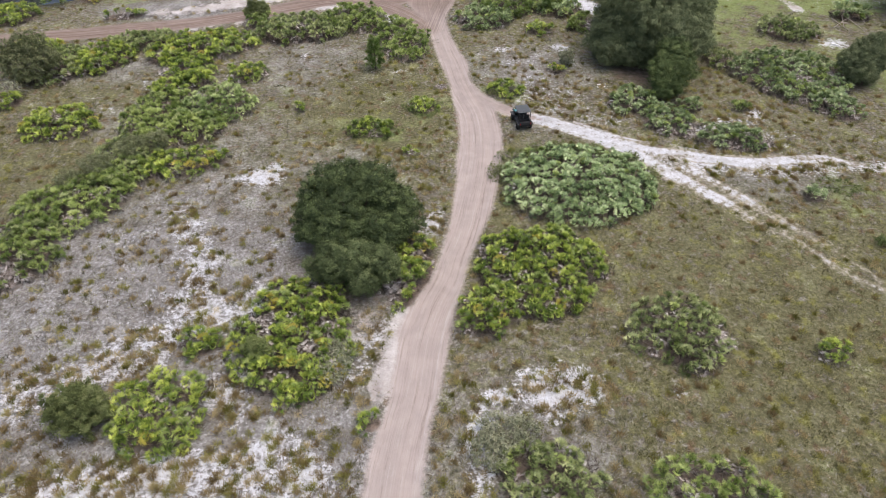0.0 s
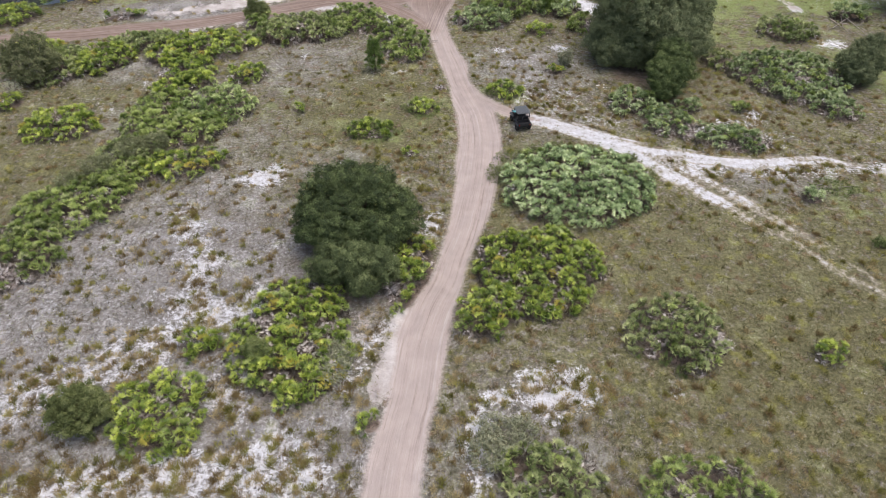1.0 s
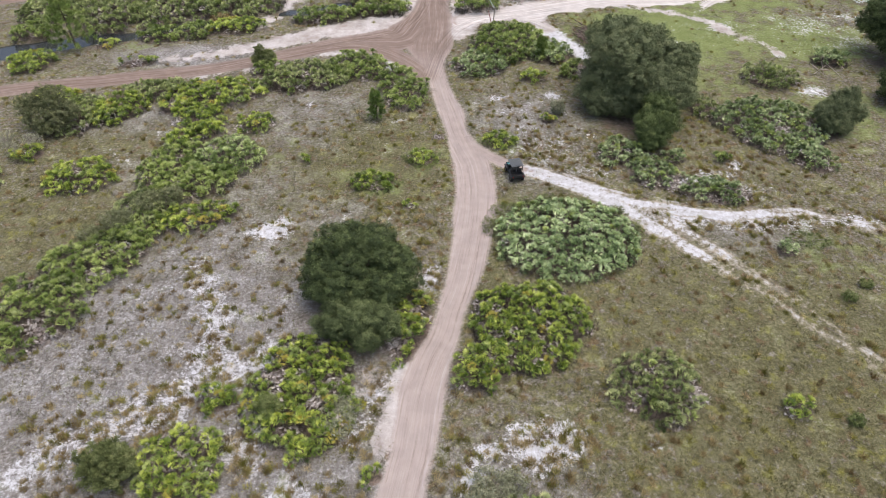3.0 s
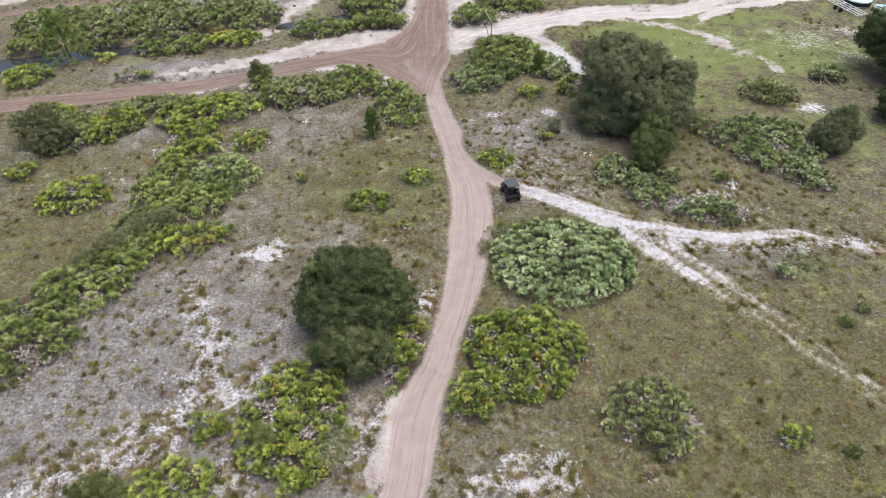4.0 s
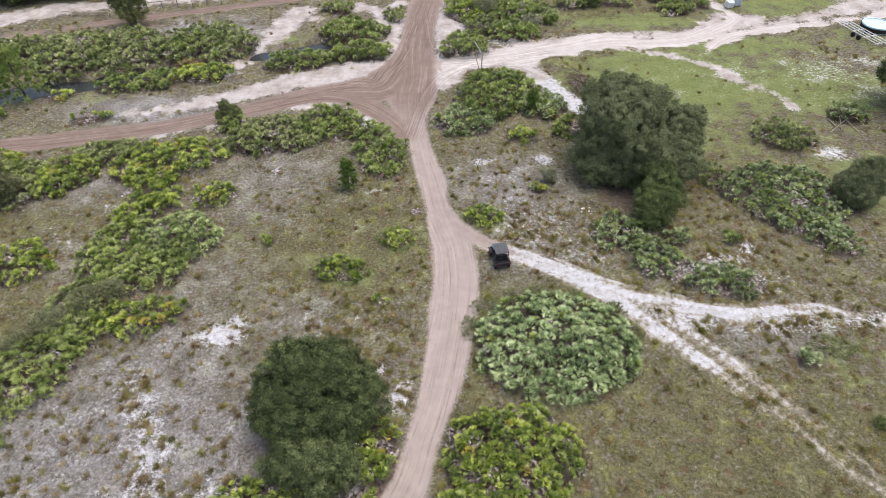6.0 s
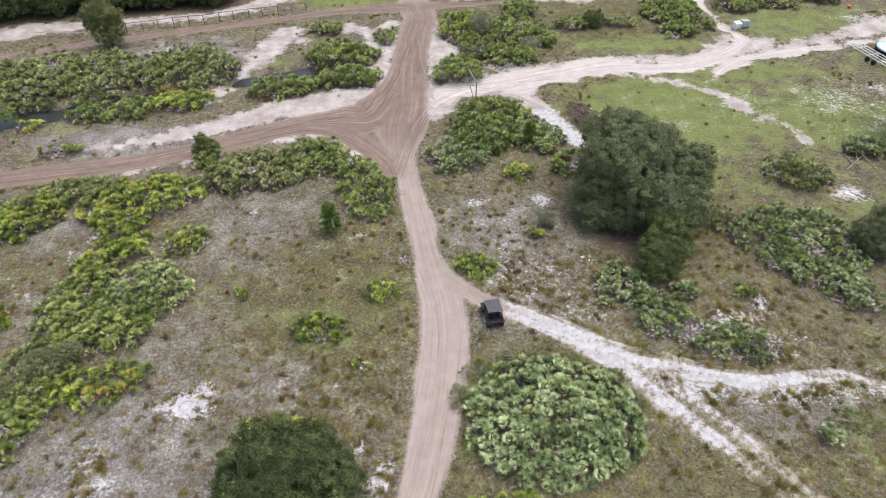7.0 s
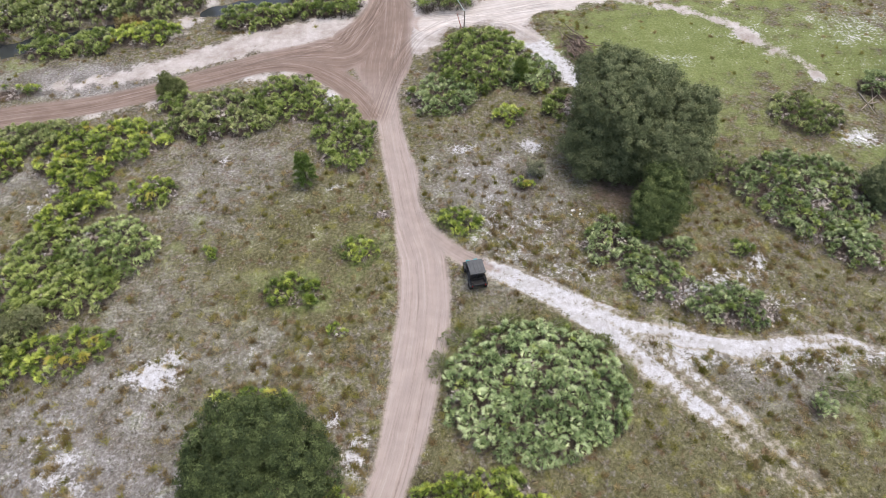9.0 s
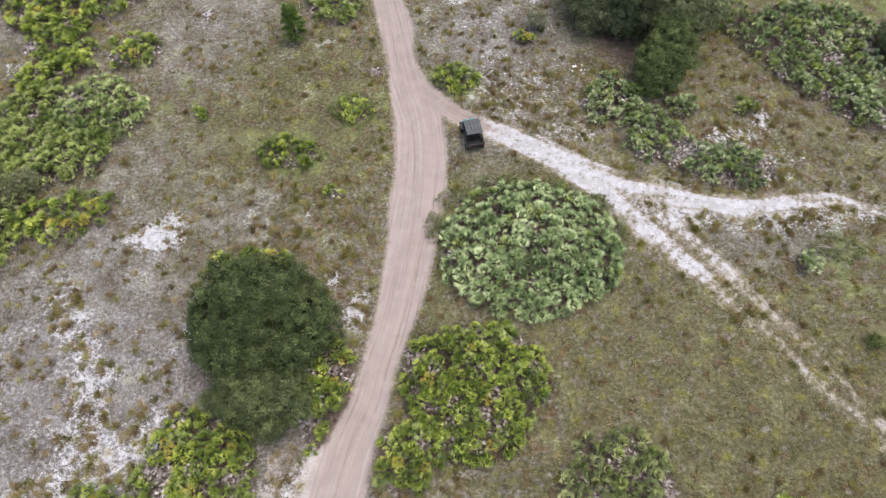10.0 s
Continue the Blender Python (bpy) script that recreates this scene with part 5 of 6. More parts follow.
for k, (x, y) in enumerate([(32.4, 33.8), (34.3, 35.2), (27.8, 22.9)]):
    shrub(x, y, [(0.0, 0.0, 0.3, 0.6, 0.5, 0.35)], BUSH_LEAF, 100 + k, "small leafy green plant in the dry field", 30, 0.07, 0.35, 5)
shrub(13.0, 60.9, [(0.0, 0.0, 0.9, 0.8, 0.8, 0.9)], PALE_LEAF, 17, "small grey-green bush on dry grass", 40, 0.08, 0.45)
shrub(8.6, 99.6, [(0.0, 0.0, 2.0, 1.7, 1.6, 1.8)], PALE_LEAF, 18, "bare grey twiggy bush among palmettos", 24, 0.09, 0.6, 60)
shrub(14.6, 95.0, [(0.0, 0.0, 1.0, 1.6, 1.2, 1.0)], PALE_LEAF, 19, "grey-green bush beside the sandy track", 60, 0.10, 0.55)
shrub(17.6, 96.6, [(0.0, 0.0, 0.8, 1.1, 0.9, 0.8)], PALM["green"], 20, "bright green bush behind the sandy track", 60, 0.10, 0.5)
shrub(24.4, 102.2, [(0.0, 0.0, 1.2, 1.4, 1.2, 1.2)], BUSH_LEAF, 25, "dark green bush in the northern meadow", 60, 0.11, 0.55)
shrub(-29.5, 85.0, [(0.0, 0.0, 0.8, 1.6, 1.0, 0.8)], TUSSOCK, 26, "rust-brown dead bush over the ditch", 50, 0.10, 0.5)
for k, (x, y, rx, ry) in enumerate([(6.2, 44.6, 1.8, 0.9), (9.2, 45.9, 2.0, 0.8), (12.6, 45.5, 1.9, 0.9), (15.6, 44.0, 1.5, 1.1), (4.6, 42.4, 0.8, 1.4), (17.2, 41.8, 0.8, 1.4)]):
    shrub(x, y, [(0.0, 0.0, 0.22, rx, ry, 0.3), (rx * 0.4, 0.2, 0.4, rx * 0.4, ry * 0.6, 0.3)], FEATHER_LEAF, 60 + k, "low weedy olive-green scrub round the silver palmettos", 16, 0.06, 0.38, 30)
for k, (x, y, rx, ry) in enumerate([(-1.6, 52.5, 2.2, 1.7), (-6.1, 48.6, 2.9, 1.9), (6.2, 55.6, 2.2, 1.6), (32.0, 40.4, 2.2, 1.2)]):
    shrub(x, y, [(0.0, 0.0, 0.18, rx, ry, 0.26)], BUSH_LEAF, 80 + k, "low leafy green weeds round a small palmetto", 14, 0.07, 0.4, 16)


def pine(x, y, tall, wide, seed, label, whorls=9, thin=1.0, leaf=PINE_LEAF):
    """A young pine: a leader with whorls of branches that end in tufts of needles."""
    r = np.random.default_rng(seed)
    thing = new("pine_tree")
    thing.location = (x, y, float(ground_at(x, y)[0]))
    tagged(thing, label, "pine")
    part("trunk", limb(bmesh.new(), [(0, 0, -0.1), (0.03, 0, tall * 0.5), (0, 0.02, tall)], tall * 0.022, 0.02, 7), BARK, thing, smooth=True)
    cs = []
    for i in range(whorls):
        h = tall * (0.14 + 0.84 * i / (whorls - 1))
        reach = wide * (1 - (i / whorls) ** 1.4) + 0.12
        for j in range(7 if i < whorls - 1 else 1):
            a = 2 * math.pi * j / 7 + i * 0.6 + r.normal(0, 0.15)
            e = Vector((math.cos(a) * reach, math.sin(a) * reach, h + 0.18 * reach + r.normal(0, 0.06)))
            part("branch", tube(bmesh.new(), (0, 0, h - 0.05), e, 0.018, 0.008, 5), BARK, thing)
            cs += [tuple(e), tuple(Vector((0, 0, h)).lerp(e, 0.6))]
    cs = np.array(cs)
    n, per = len(cs), int(110 * thin)
    d = r.normal(0, 1, (n * per, 3)) + np.array([0, 0, 0.5])
    d /= np.linalg.norm(d, axis=1)[:, None]
    base = np.repeat(cs, per, axis=0)
    length = (0.05 * tall + 0.17) * r.uniform(0.7, 1.2, n * per)
    w = np.cross(d, r.normal(0, 1, (n * per, 3))) * 0.02
    v = np.stack([base - w, base + w, base + d * length[:, None]], axis=1).reshape(-1, 3)
    needles = new("needles", mesh_of("needles", v, np.arange(len(v)).reshape(-1, 3), leaf, np.repeat(r.uniform(0, 1, n), per * 3)))
    needles.parent = thing
    return thing


pine(-6.6, 60.0, 3.5, 0.8, 1, "young dark-green pine beside a palmetto thicket", 7, 0.55)
pine(12.7, 74.2, 2.6, 0.6, 2, "young green pine inside a palmetto thicket", 7)
pine(-46.2, 77.2, 7.2, 2.5, 3, "sparse tall young yellow-green pine by the curving road", 9, 0.9, YOUNG_PINE_LEAF)


# ---- the utility vehicle ----
BODY = plain_material("matte_charcoal_plastic", (0.032, 0.034, 0.038), 0.55, 0.4, 0, 0.2, 4)
ROOF = plain_material("dusty_grey_roof_plastic", (0.075, 0.082, 0.09), 0.42, 0.5, 0, 0.2, 3)
TEAL = plain_material("teal_painted_plastic", (0.05, 0.24, 0.27), 0.4, 0.5, 0, 0.15, 4)
RUBBER = plain_material("dusty_black_rubber", (0.035, 0.033, 0.03), 0.9, 0.2, 0, 0.3, 8)
STEEL = plain_material("black_steel_tube", (0.03, 0.03, 0.032), 0.4, 0.5, 0.6, 0.15, 8)
SEAT = plain_material("black_vinyl", (0.028, 0.028, 0.03), 0.5, 0.4, 0, 0.15, 10)
ALLOY = plain_material("dusty_alloy", (0.22, 0.21, 0.2), 0.5, 0.5, 0.7, 0.2, 8)
LENS = plain_material("clear_lamp_lens", (0.7, 0.72, 0.75), 0.15, 0.6, 0, 0.05, 8)
REDLENS = plain_material("red_lamp_lens", (0.5, 0.03, 0.03), 0.25, 0.6, 0, 0.05, 8)


def utility_vehicle(x, y, turn):
    """A two-seat side-by-side: y is forward, wheels stand at z = 0."""
    car = new("utility_vehicle")
    tagged(car, "dark grey off-road utility vehicle with a hard roof", "utility vehicle")
    bm = bmesh.new()
    box(bm, (0, 0.06, 0.50), (1.30, 2.30, 0.26), 0.05)
    box(bm, (0, 0.02, 0.40), (1.02, 1.6, 0.12), 0.02)
    for sx in (-1, 1):
        box(bm, (sx * 0.62, 0.62, 0.72), (0.10, 0.42, 0.30), 0.03)
        box(bm, (sx * 0.64, -0.35, 0.70), (0.10, 0.5, 0.28), 0.03)
    part("body", bm, BODY, car)
    bm = bmesh.new()
    box(bm, (0, 1.12, 0.80), (1.08, 0.72, 0.34), 0.07)
    for v in bm.verts:
        if v.co.y > 1.2 and v.co.z > 0.8:
            v.co.z -= (v.co.y - 1.1) * 0.45
            v.co.x *= 0.88
    box(bm, (0, 1.44, 0.60), (0.98, 0.12, 0.34), 0.04)
    part("hood", bm, BODY, car)
    for sx in (-1, 1):
        bm = bmesh.new()
        box(bm, (sx * 0.34, 1.20, 0.945), (0.36, 0.62, 0.035), 0.012, (-14, 0, 0))
        part("hood_accent", bm, TEAL, car, "teal hood panel")
        bm = bmesh.new()
        box(bm, (sx * 0.42, 1.50, 0.74), (0.24, 0.05, 0.10), 0.02)
        part("headlight", bm, LENS, car, "clear headlight")
        bm = bmesh.new()
        box(bm, (sx * 0.56, -1.315, 0.80), (0.09, 0.03, 0.16), 0.01)
        part("tail_light", bm, REDLENS, car, "red tail light")
    # roof with raised ribs
    bm = bmesh.new()
    box(bm, (0, -0.10, 1.90), (1.36, 1.50, 0.07), 0.03)
    for v in bm.verts:
        v.co.z -= 0.05 * (v.co.x / 0.7) ** 2 + 0.03 * max(0, v.co.y - 0.3)
    roof = part("roof", bm, ROOF, car, "dusty dark grey hard roof")
    for sx in (-0.44, -0.15, 0.15, 0.44):
        bm = bmesh.new()
        box(bm, (sx, -0.14, 1.938 - 0.05 * (sx / 0.7) ** 2), (0.13, 1.2, 0.035), 0.014)
        part("roof_rib", bm, ROOF, roof)
    # cage
    for sx in (-1, 1):
        for pts in ([(sx * 0.60, 0.82, 0.86), (sx * 0.60, 0.46, 1.82)], [(sx * 0.60, 0.46, 1.84), (sx * 0.60, -0.78, 1.84)], [(sx * 0.60, -0.72, 1.84), (sx * 0.62, -0.62, 0.62)]):
            part("cage_bar", limb(bmesh.new(), pts, 0.028, 0.028, 8), STEEL, car)
    part("cage_bar", limb(bmesh.new(), [(-0.6, -0.74, 1.82), (0.6, -0.74, 1.82)], 0.028, 0.028, 8), STEEL, car)
    part("cage_bar", limb(bmesh.new(), [(-0.6, -0.68, 1.35), (0.6, -0.68, 1.35)], 0.022, 0.022, 8), STEEL, car)
    for sx in (-1, 1):
        part("cage_bar", limb(bmesh.new(), [(sx * 0.58, -0.76, 1.80), (sx * 0.60, -1.22, 0.94)], 0.026, 0.026, 8), STEEL, car)
    for sx in (-0.32, 0.32):
        seat = part("seat", box(bmesh.new(), (sx, -0.22, 0.76), (0.52, 0.50, 0.16), 0.05), SEAT, car)
        part("backrest", box(bmesh.new(), (sx, -0.52, 1.10), (0.50, 0.14, 0.62), 0.05, (12, 0, 0)), SEAT, seat)
    bm = bmesh.new()
    box(bm, (0, 0.72, 0.98), (1.14, 0.22, 0.18), 0.04)
    part("dashboard", bm, BODY, car)
    bm = bmesh.new()
    n, m = 24, 6
    rings = []
    for k in range(n):
        a = 2 * math.pi * k / n
        rings.append([bm.verts.new(((0.17 + 0.018 * math.cos(b)) * math.cos(a), (0.17 + 0.018 * math.cos(b)) * math.sin(a), 0.018 * math.sin(b))) for b in (2 * math.pi * q / m for q in range(m))])
    for k in range(n):
        for q in range(m):
            bm.faces.new((rings[k][q], rings[(k + 1) % n][q], rings[(k + 1) % n][(q + 1) % m], rings[k][(q + 1) % m]))
    bm.transform(pose(-0.32, 0.50, 1.06, 60, 0, 0))
    part("steering_wheel", bm, SEAT, car, smooth=True)
    # short cargo bed
    bm = bmesh.new()
    box(bm, (0, -0.98, 0.70), (1.26, 0.62, 0.06), 0.015)
    for sx in (-0.61, 0.61):
        box(bm, (sx, -0.98, 0.83), (0.05, 0.62, 0.26), 0.015)
    box(bm, (0, -0.68, 0.86), (1.22, 0.05, 0.32), 0.015)
    bed = part("cargo_bed", bm, SEAT, car)
    bm = bmesh.new()
    box(bm, (0, -1.28, 0.83), (1.20, 0.05, 0.26), 0.015)
    box(bm, (0, -1.31, 0.85), (0.5, 0.02, 0.14), 0.006)
    part("tailgate", bm, BODY, bed)
    part("bumper", limb(bmesh.new(), [(-0.42, 1.50, 0.42), (-0.40, 1.60, 0.52), (0.40, 1.60, 0.52), (0.42, 1.50, 0.42)], 0.025, 0.025, 8), STEEL, car)
    part("bumper", limb(bmesh.new(), [(-0.45, -1.28, 0.45), (-0.4, -1.36, 0.48), (0.4, -1.36, 0.48), (0.45, -1.28, 0.45)], 0.025, 0.025, 8), STEEL, car)
    # wheels under flared fenders
    for sx in (-1, 1):
        for wy in (1.0, -0.86):
            hub = new("wheel")
            hub.parent = car
            hub.location = (sx * 0.64, wy, 0.33)
            bm = bmesh.new()
            seg = 28
            prof = [(-0.13, 0.19), (-0.14, 0.28), (-0.10, 0.325), (0.10, 0.325), (0.14, 0.28), (0.13, 0.19)]
            loops = [[bm.verts.new((px, (pr + (0.012 if k % 2 and pr > 0.3 else 0)) * math.cos(2 * math.pi * k / seg), (pr + (0.012 if k % 2 and pr > 0.3 else 0)) * math.sin(2 * math.pi * k / seg))) for px, pr in prof] for k in range(seg)]
            for k in range(seg):
                a, b = loops[k], loops[(k + 1) % seg]
                for q in range(len(prof) - 1):
                    bm.faces.new((a[q], a[q + 1], b[q + 1], b[q]))
            bmesh.ops.recalc_face_normals(bm, faces=bm.faces)
            part("tyre", bm, RUBBER, hub)
            bm = bmesh.new()
            tube(bm, (-0.09, 0, 0), (0.09, 0, 0), 0.195, 0.195, 20)
            for k in range(6):
                box(bm, (sx * 0.10, 0.10 * math.cos(k * math.pi / 3), 0.10 * math.sin(k * math.pi / 3)), (0.03, 0.03, 0.14), 0.006, (60 * k - 90, 0, 0))
            part("rim", bm, ALLOY, hub)
            bm = bmesh.new()
            box(bm, (sx * 0.66, wy, 0.735), (0.30, 0.74, 0.05), 0.02)
            box(bm, (sx * 0.66, wy + 0.38, 0.66), (0.30, 0.05, 0.18), 0.02, (-25, 0, 0))
            box(bm, (sx * 0.66, wy - 0.38, 0.66), (0.30, 0.05, 0.18), 0.02, (25, 0, 0))
            part("fender", bm, BODY, car)
    for sx in (-0.74, 0.74):
        bm = limb(bmesh.new(), [(sx * 0.84, 0.60, 1.42), (sx, 0.66, 1.46)], 0.012, 0.012, 6)
        box(bm, (sx * 1.06, 0.67, 1.47), (0.16, 0.05, 0.11), 0.02)
        part("mirror", bm, SEAT, car)
    car.matrix_basis = pose(x, y, float(ground_at(x, y)[0]), 0, 0, turn) @ Matrix.Diagonal((0.87, 0.87, 0.87, 1))
    return car


utility_vehicle(7.4, 49.9, 12)

# ---- fence, post, and the things left about ----
IRON = plain_material("dark_weathered_pipe", (0.17, 0.16, 0.15), 0.75, 0.3, 0.2, 0.3, 5)
PALE_PIPE = plain_material("pale_plastic_pipe", (0.55, 0.62, 0.64), 0.5, 0.4, 0, 0.15, 4)
WHITE_PAINT = plain_material("chalky_white_paint", (0.74, 0.75, 0.75), 0.55, 0.4, 0, 0.12, 4)
BLUE_PLASTIC = plain_material("faded_aqua_plastic", (0.56, 0.75, 0.79), 0.45, 0.4, 0, 0.08, 3)
TOTE_WHITE = plain_material("dirty_white_plastic", (0.68, 0.72, 0.75), 0.45, 0.4, 0, 0.12, 3)
TOTE_GREY = plain_material("blue_grey_plastic", (0.34, 0.42, 0.48), 0.5, 0.4, 0, 0.15, 3)
ORANGE = plain_material("faded_orange_plastic", (0.62, 0.16, 0.05), 0.55, 0.4, 0, 0.15, 5)


RED_PIPE = plain_material("faded_red_pipe", (0.5, 0.25, 0.22), 0.6, 0.3, 0, 0.2, 4)


def pipe_fence(a, b, posts):
    fence = new("pipe_fence")
    tagged(fence, "dark pipe rail fence beside the far dirt road", "fence")
    a, b = Vector(a), Vector(b)
    tops = []
    for k in range(posts):
        p = a.lerp(b, k / (posts - 1)) + Vector((random.gauss(0, 0.05), random.gauss(0, 0.08), 0))
        z = float(ground_at(p.x, p.y)[0])
        top = Vector((p.x, p.y, z + 1.25 + random.gauss(0, 0.03)))
        part("post", tube(bmesh.new(), (p.x, p.y, z - 0.1), top, 0.06, 0.055, 8), IRON, fence)
        tops.append(top)
    for p, q in zip(tops, tops[1:]):
        part("rail", tube(bmesh.new(), p, q, 0.04, 0.04, 8), IRON, fence)
        part("wire", tube(bmesh.new(), p - Vector((0, 0, 0.62)), q - Vector((0, 0, 0.62)), 0.014, 0.014, 5), IRON, fence)
    return fence


pipe_fence((-41.5, 100.2, 0), (-16.1, 107.4, 0), 14)


def gate_post(x, y):
    thing = new("gate_post")
    tagged(thing, "dark wooden post with pale leaning pipes by the track", "post")
    z = float(ground_at(x, y)[0])
    part("post", tube(bmesh.new(), (0, 0, -0.2), (0.02, 0, 2.3), 0.075, 0.065, 8), DEADWOOD, thing)
    part("pipe", limb(bmesh.new(), [(0.06, 0.02, 2.1), (-0.4, 0.05, 2.9), (-0.95, 0.1, 3.8)], 0.05, 0.05, 8), PALE_PIPE, thing, "pale plastic pipe")
    part("pipe", tube(bmesh.new(), (-0.2, -0.1, -0.1), (-0.75, 0.0, 1.9), 0.05, 0.05, 8), RED_PIPE, thing, "faded red plastic pipe")
    part("crossbar", tube(bmesh.new(), (-0.7, 0.0, 1.9), (0.05, 0.0, 1.7), 0.03, 0.03, 8), DEADWOOD, thing)
    thing.location = (x, y, z)


gate_post(7.4, 83.1)


def crate(x, y, turn, lean, mat, label):
    """A ribbed plastic tank on a pallet, tipped a little."""
    thing = new("storage_tank")
    tagged(thing, label, "tank", "tanks at the track's end")
    body = part("body", box(bmesh.new(), (0, 0, 0.70), (1.25, 1.1, 1.05), 0.09), mat, thing)
    for k in range(3):
        part("rib", box(bmesh.new(), (0, 0, 0.42 + 0.28 * k), (1.29, 1.14, 0.05), 0.012), mat, body)
    part("lid", tube(bmesh.new(), (0, 0, 1.21), (0, 0, 1.27), 0.14, 0.13, 14), TOTE_GREY, body, "grey lid")
    bm = bmesh.new()
    box(bm, (0, 0, 0.15), (1.25, 1.1, 0.04), 0.008)
    for k in (-0.52, 0, 0.52):
        box(bm, (k, 0, 0.06), (0.12, 1.1, 0.13), 0.01)
    part("pallet", bm, DEADWOOD, thing)
    thing.matrix_basis = pose(x, y, float(ground_at(x, y)[0]) + 0.02, lean, 0, turn) @ Matrix.Diagonal((0.8, 0.8, 0.8, 1))


crate(43.9, 101.4, 16, 9, TOTE_WHITE, "dirty white plastic tank beside the sandy track")
crate(45.2, 101.8, 10, -7, TOTE_GREY, "blue-grey plastic tank beside the sandy track")


def trailer(x, y, turn):
    thing = new("pipe_trailer")
    tagged(thing, "flat white pipe-rail trailer parked on the pasture", "trailer")
    for k, px in enumerate((-0.9, -0.3, 0.3, 0.9)):
        part("rail", tube(bmesh.new(), (px, -3.4, 0.62), (px, 3.4, 0.62), 0.06, 0.06, 8), WHITE_PAINT, thing)
    for py in (-3.0, -1.0, 1.0, 3.0):
        part("crossbar", box(bmesh.new(), (0, py, 0.53), (2.0, 0.09, 0.08), 0.012), WHITE_PAINT, thing)
    part("drawbar", limb(bmesh.new(), [(-0.3, 3.4, 0.55), (0, 4.6, 0.5)], 0.05, 0.05, 8), WHITE_PAINT, thing)
    part("drawbar", limb(bmesh.new(), [(0.3, 3.4, 0.55), (0, 4.6, 0.5)], 0.05, 0.05, 8), WHITE_PAINT, thing)
    for sx in (-1.12, 1.12):
        for py in (-0.5, 0.5):
            part("wheel", tube(bmesh.new(), (sx - 0.1, py, 0.30), (sx + 0.1, py, 0.30), 0.30, 0.30, 20), RUBBER, thing, "black rubber tyre")
    part("axle", tube(bmesh.new(), (-1.1, 0, 0.30), (1.1, 0, 0.30), 0.05, 0.05, 8), STEEL, thing)
    thing.matrix_basis = pose(x, y, float(ground_at(x, y)[0]), 0, 0, turn)


def pool(x, y, rad, tall, name, label):
    thing = new(name)
    tagged(thing, label, "pool")
    bm = bmesh.new()
    seg = 40
    prof = [(rad * 0.94, 0.0), (rad, 0.05), (rad * 1.02, tall), (rad * 0.98, tall + 0.03), (rad * 0.94, tall), (rad * 0.92, tall - 0.12)]
    loops = [[bm.verts.new((pr * math.cos(2 * math.pi * k / seg), pr * math.sin(2 * math.pi * k / seg), pz)) for pr, pz in prof] for k in range(seg)]
    for k in range(seg):
        a, b = loops[k], loops[(k + 1) % seg]
        for q in range(len(prof) - 1):
            bm.faces.new((a[q], b[q], b[q + 1], a[q + 1]))
    bm.faces.new([l[-1] for l in loops])
    bmesh.ops.recalc_face_normals(bm, faces=bm.faces)
    part("shell", bm, BLUE_PLASTIC, thing)
    bm = bmesh.new()
    for z0, z1 in ((0.03, 0.1), (tall * 0.25, tall - 0.16)):
        tube(bm, (0, 0, z0), (0, 0, z1), rad * 1.035, rad * 1.04, seg)
    part("side_band", bm, RUBBER, thing, "dark outer wall")
    thing.location = (x, y, float(ground_at(x, y)[0]))
    return thing


trailer(58.7, 91.9, 18)
pool(61.6, 94.2, 1.85, 0.9, "wading_pool", "round pale aqua plastic pool behind the trailer")
pool(63.9, 91.7, 1.1, 0.5, "small_pool", "small round aqua plastic pool beside the larger one")


def stick_heap(x, y, rx, ry, tall, n, long, thick, seed, name, label, category, lie=None, mat=DEADWOOD):
    """A heap of dead sticks or logs, each its own part; lie: the way in degrees that most of them point."""
    r = np.random.default_rng(seed)
    thing = new(name)
    tagged(thing, label, category)
    thing.location = (x, y, float(ground_at(x, y)[0]))
    for k in range(n):
        a, e = r.uniform(0, 6.28), r.normal(0, 0.12)
        if lie is not None:
            a = radians(lie) + r.normal(0, 0.4)
        c = Vector((r.normal(0, rx * 0.45), r.normal(0, ry * 0.45), r.uniform(0.05, tall)))
        d = Vector((math.cos(a), math.sin(a), e)) * long * r.uniform(0.5, 1) / 2
        part("stick", limb(bmesh.new(), [c - d, c + Vector((r.normal(0, 0.05), r.normal(0, 0.05), 0.03)), c + d], thick * r.uniform(0.6, 1.3), thick * 0.5, 6), mat, thing)


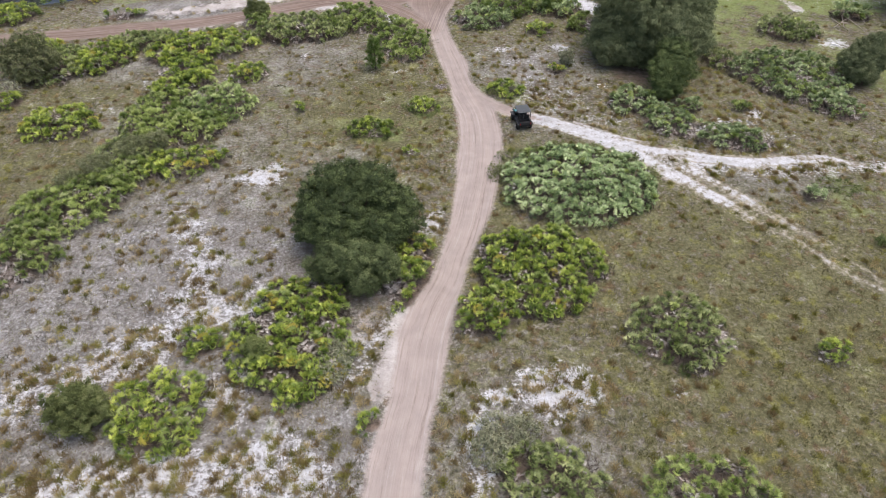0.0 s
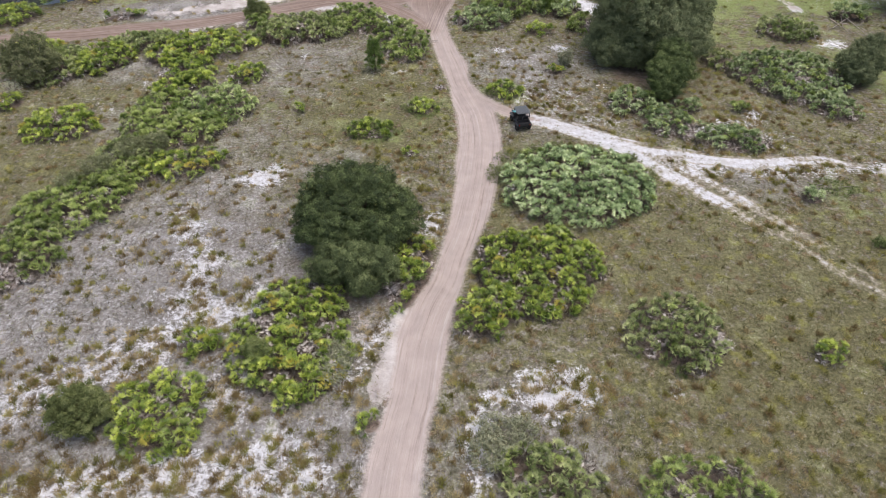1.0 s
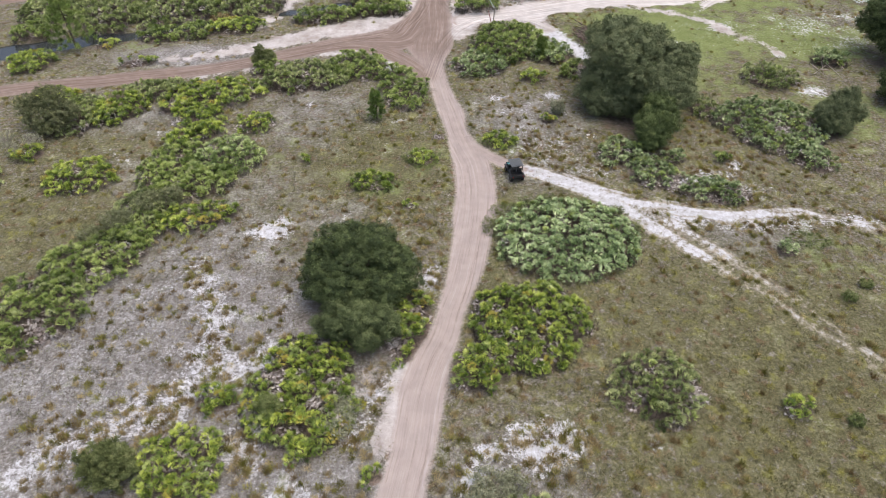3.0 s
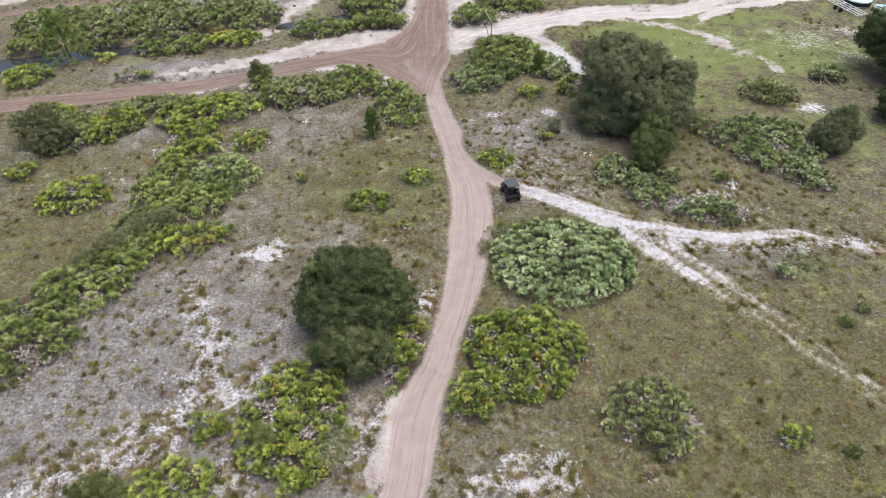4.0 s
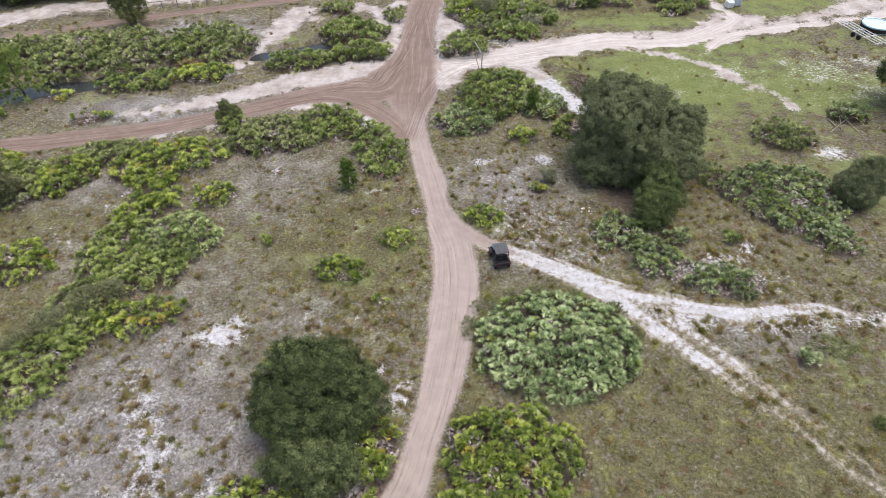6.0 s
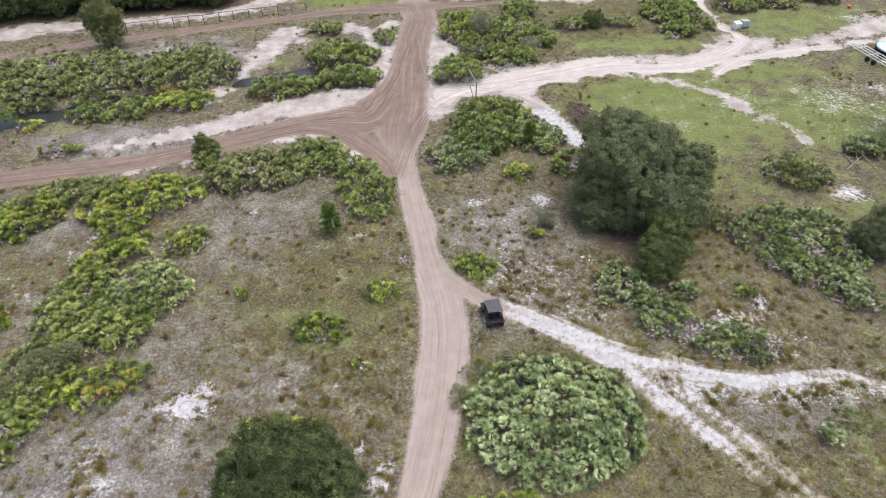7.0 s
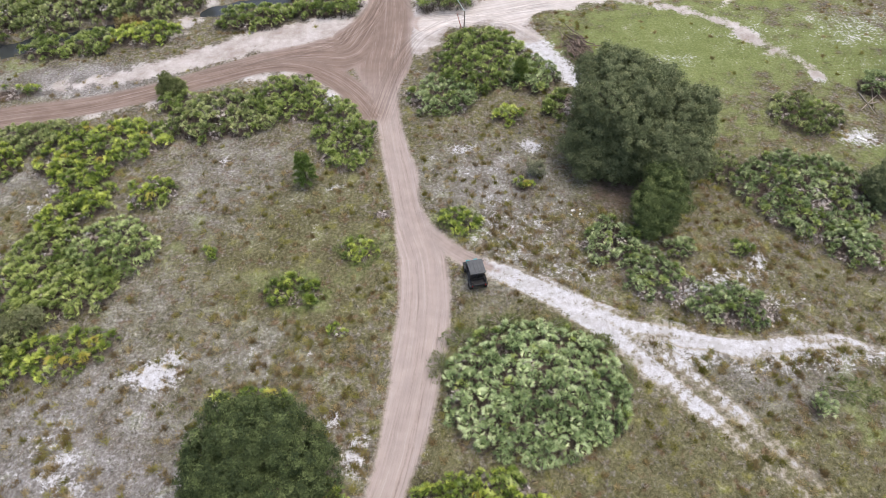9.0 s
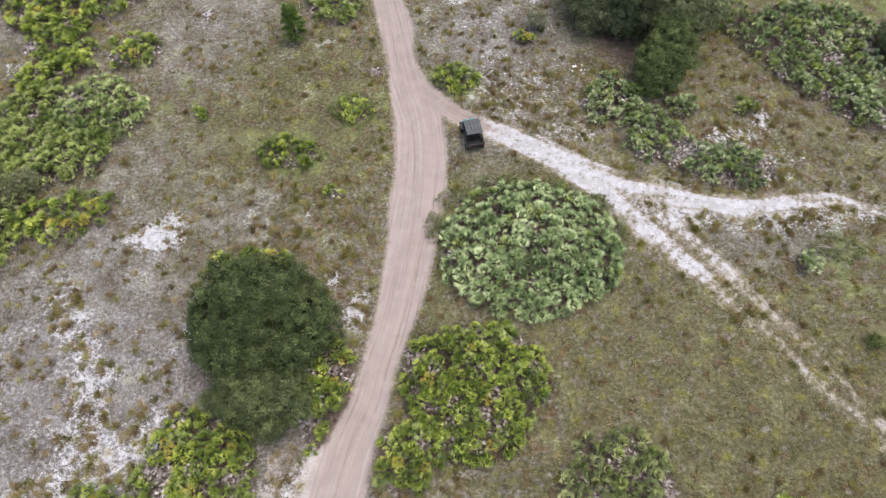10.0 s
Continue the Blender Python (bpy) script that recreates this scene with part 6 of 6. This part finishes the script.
BROWN_WOOD = plain_material("weathered_brown_wood", (0.19, 0.15, 0.125), 0.92, 0.12, 0, 0.4, 5)
stick_heap(19.2, 79.4, 1.5, 2.4, 0.7, 110, 2.2, 0.06, 1, "brush_pile", "brown pile of dead branches behind the large oak", "brush pile", 115, BROWN_WOOD)
stick_heap(-47.7, 99.9, 4.6, 0.9, 0.5, 60, 1.8, 0.045, 2, "log_pile", "grey dead branches heaped along the far road", "brush pile")
stick_heap(46.3, 70.5, 2.0, 0.5, 0.3, 5, 4.6, 0.05, 3, "fallen_rails", "grey fallen poles on the green pasture", "poles")
stick_heap(-1.8, 64.9, 1.4, 1.8, 0.8, 30, 1.4, 0.025, 4, "dead_brush", "grey dead twigs inside a palmetto thicket", "brush")


def dead_tree(x, y):
    thing = new("dead_tree")
    tagged(thing, "leaning bleached dead tree trunk at the scrub's edge", "dead tree")
    part("trunk", limb(bmesh.new(), [(0, 0, -0.1), (0.3, 0.1, 2.0), (0.9, 0.2, 4.6)], 0.16, 0.07, 8), DEADWOOD, thing)
    part("limb", limb(bmesh.new(), [(0.3, 0.1, 2.0), (-0.4, 0.1, 3.0), (-0.7, 0.2, 3.6)], 0.07, 0.03, 6), DEADWOOD, thing)
    part("limb", limb(bmesh.new(), [(0.6, 0.15, 3.2), (1.5, 0.1, 3.7)], 0.06, 0.03, 6), DEADWOOD, thing)
    thing.location = (x, y, float(ground_at(x, y)[0]))


dead_tree(61.2, 110.5)
pail = new("orange_pail")
tagged(pail, "faded orange plastic pail on the grass", "pail")
part("shell", tube(bmesh.new(), (0, 0, 0), (0, 0, 0.36), 0.2, 0.27, 18), ORANGE, pail)
part("rim", tube(bmesh.new(), (0, 0, 0.36), (0, 0, 0.40), 0.29, 0.29, 18), ORANGE, pail)
pail.location = (62.5, 107.9, float(ground_at(62.5, 107.9)[0]))


def plank(x, y, turn, size, label, name="white_board"):
    ob = part(name, box(bmesh.new(), (0, 0, 0), size, 0.008), WHITE_PAINT, None)
    tagged(ob, label, "board")
    ob.matrix_basis = pose(x, y, float(ground_at(x, y)[0]) + size[2] * 0.6, 0, 3, turn)


plank(43.0, 65.2, -30, (0.9, 0.25, 0.06), "small white board lying on the sand")
for px, py, pt, sx in [(15.7, 56.7, 20, 0.34), (16.2, 56.3, 70, 0.22), (15.5, 56.2, 120, 0.18), (16.3, 56.8, 10, 0.2)]:
    plank(px, py, pt, (sx, sx * 0.6, 0.05), "white scrap of litter on dry grass", "litter_scrap")
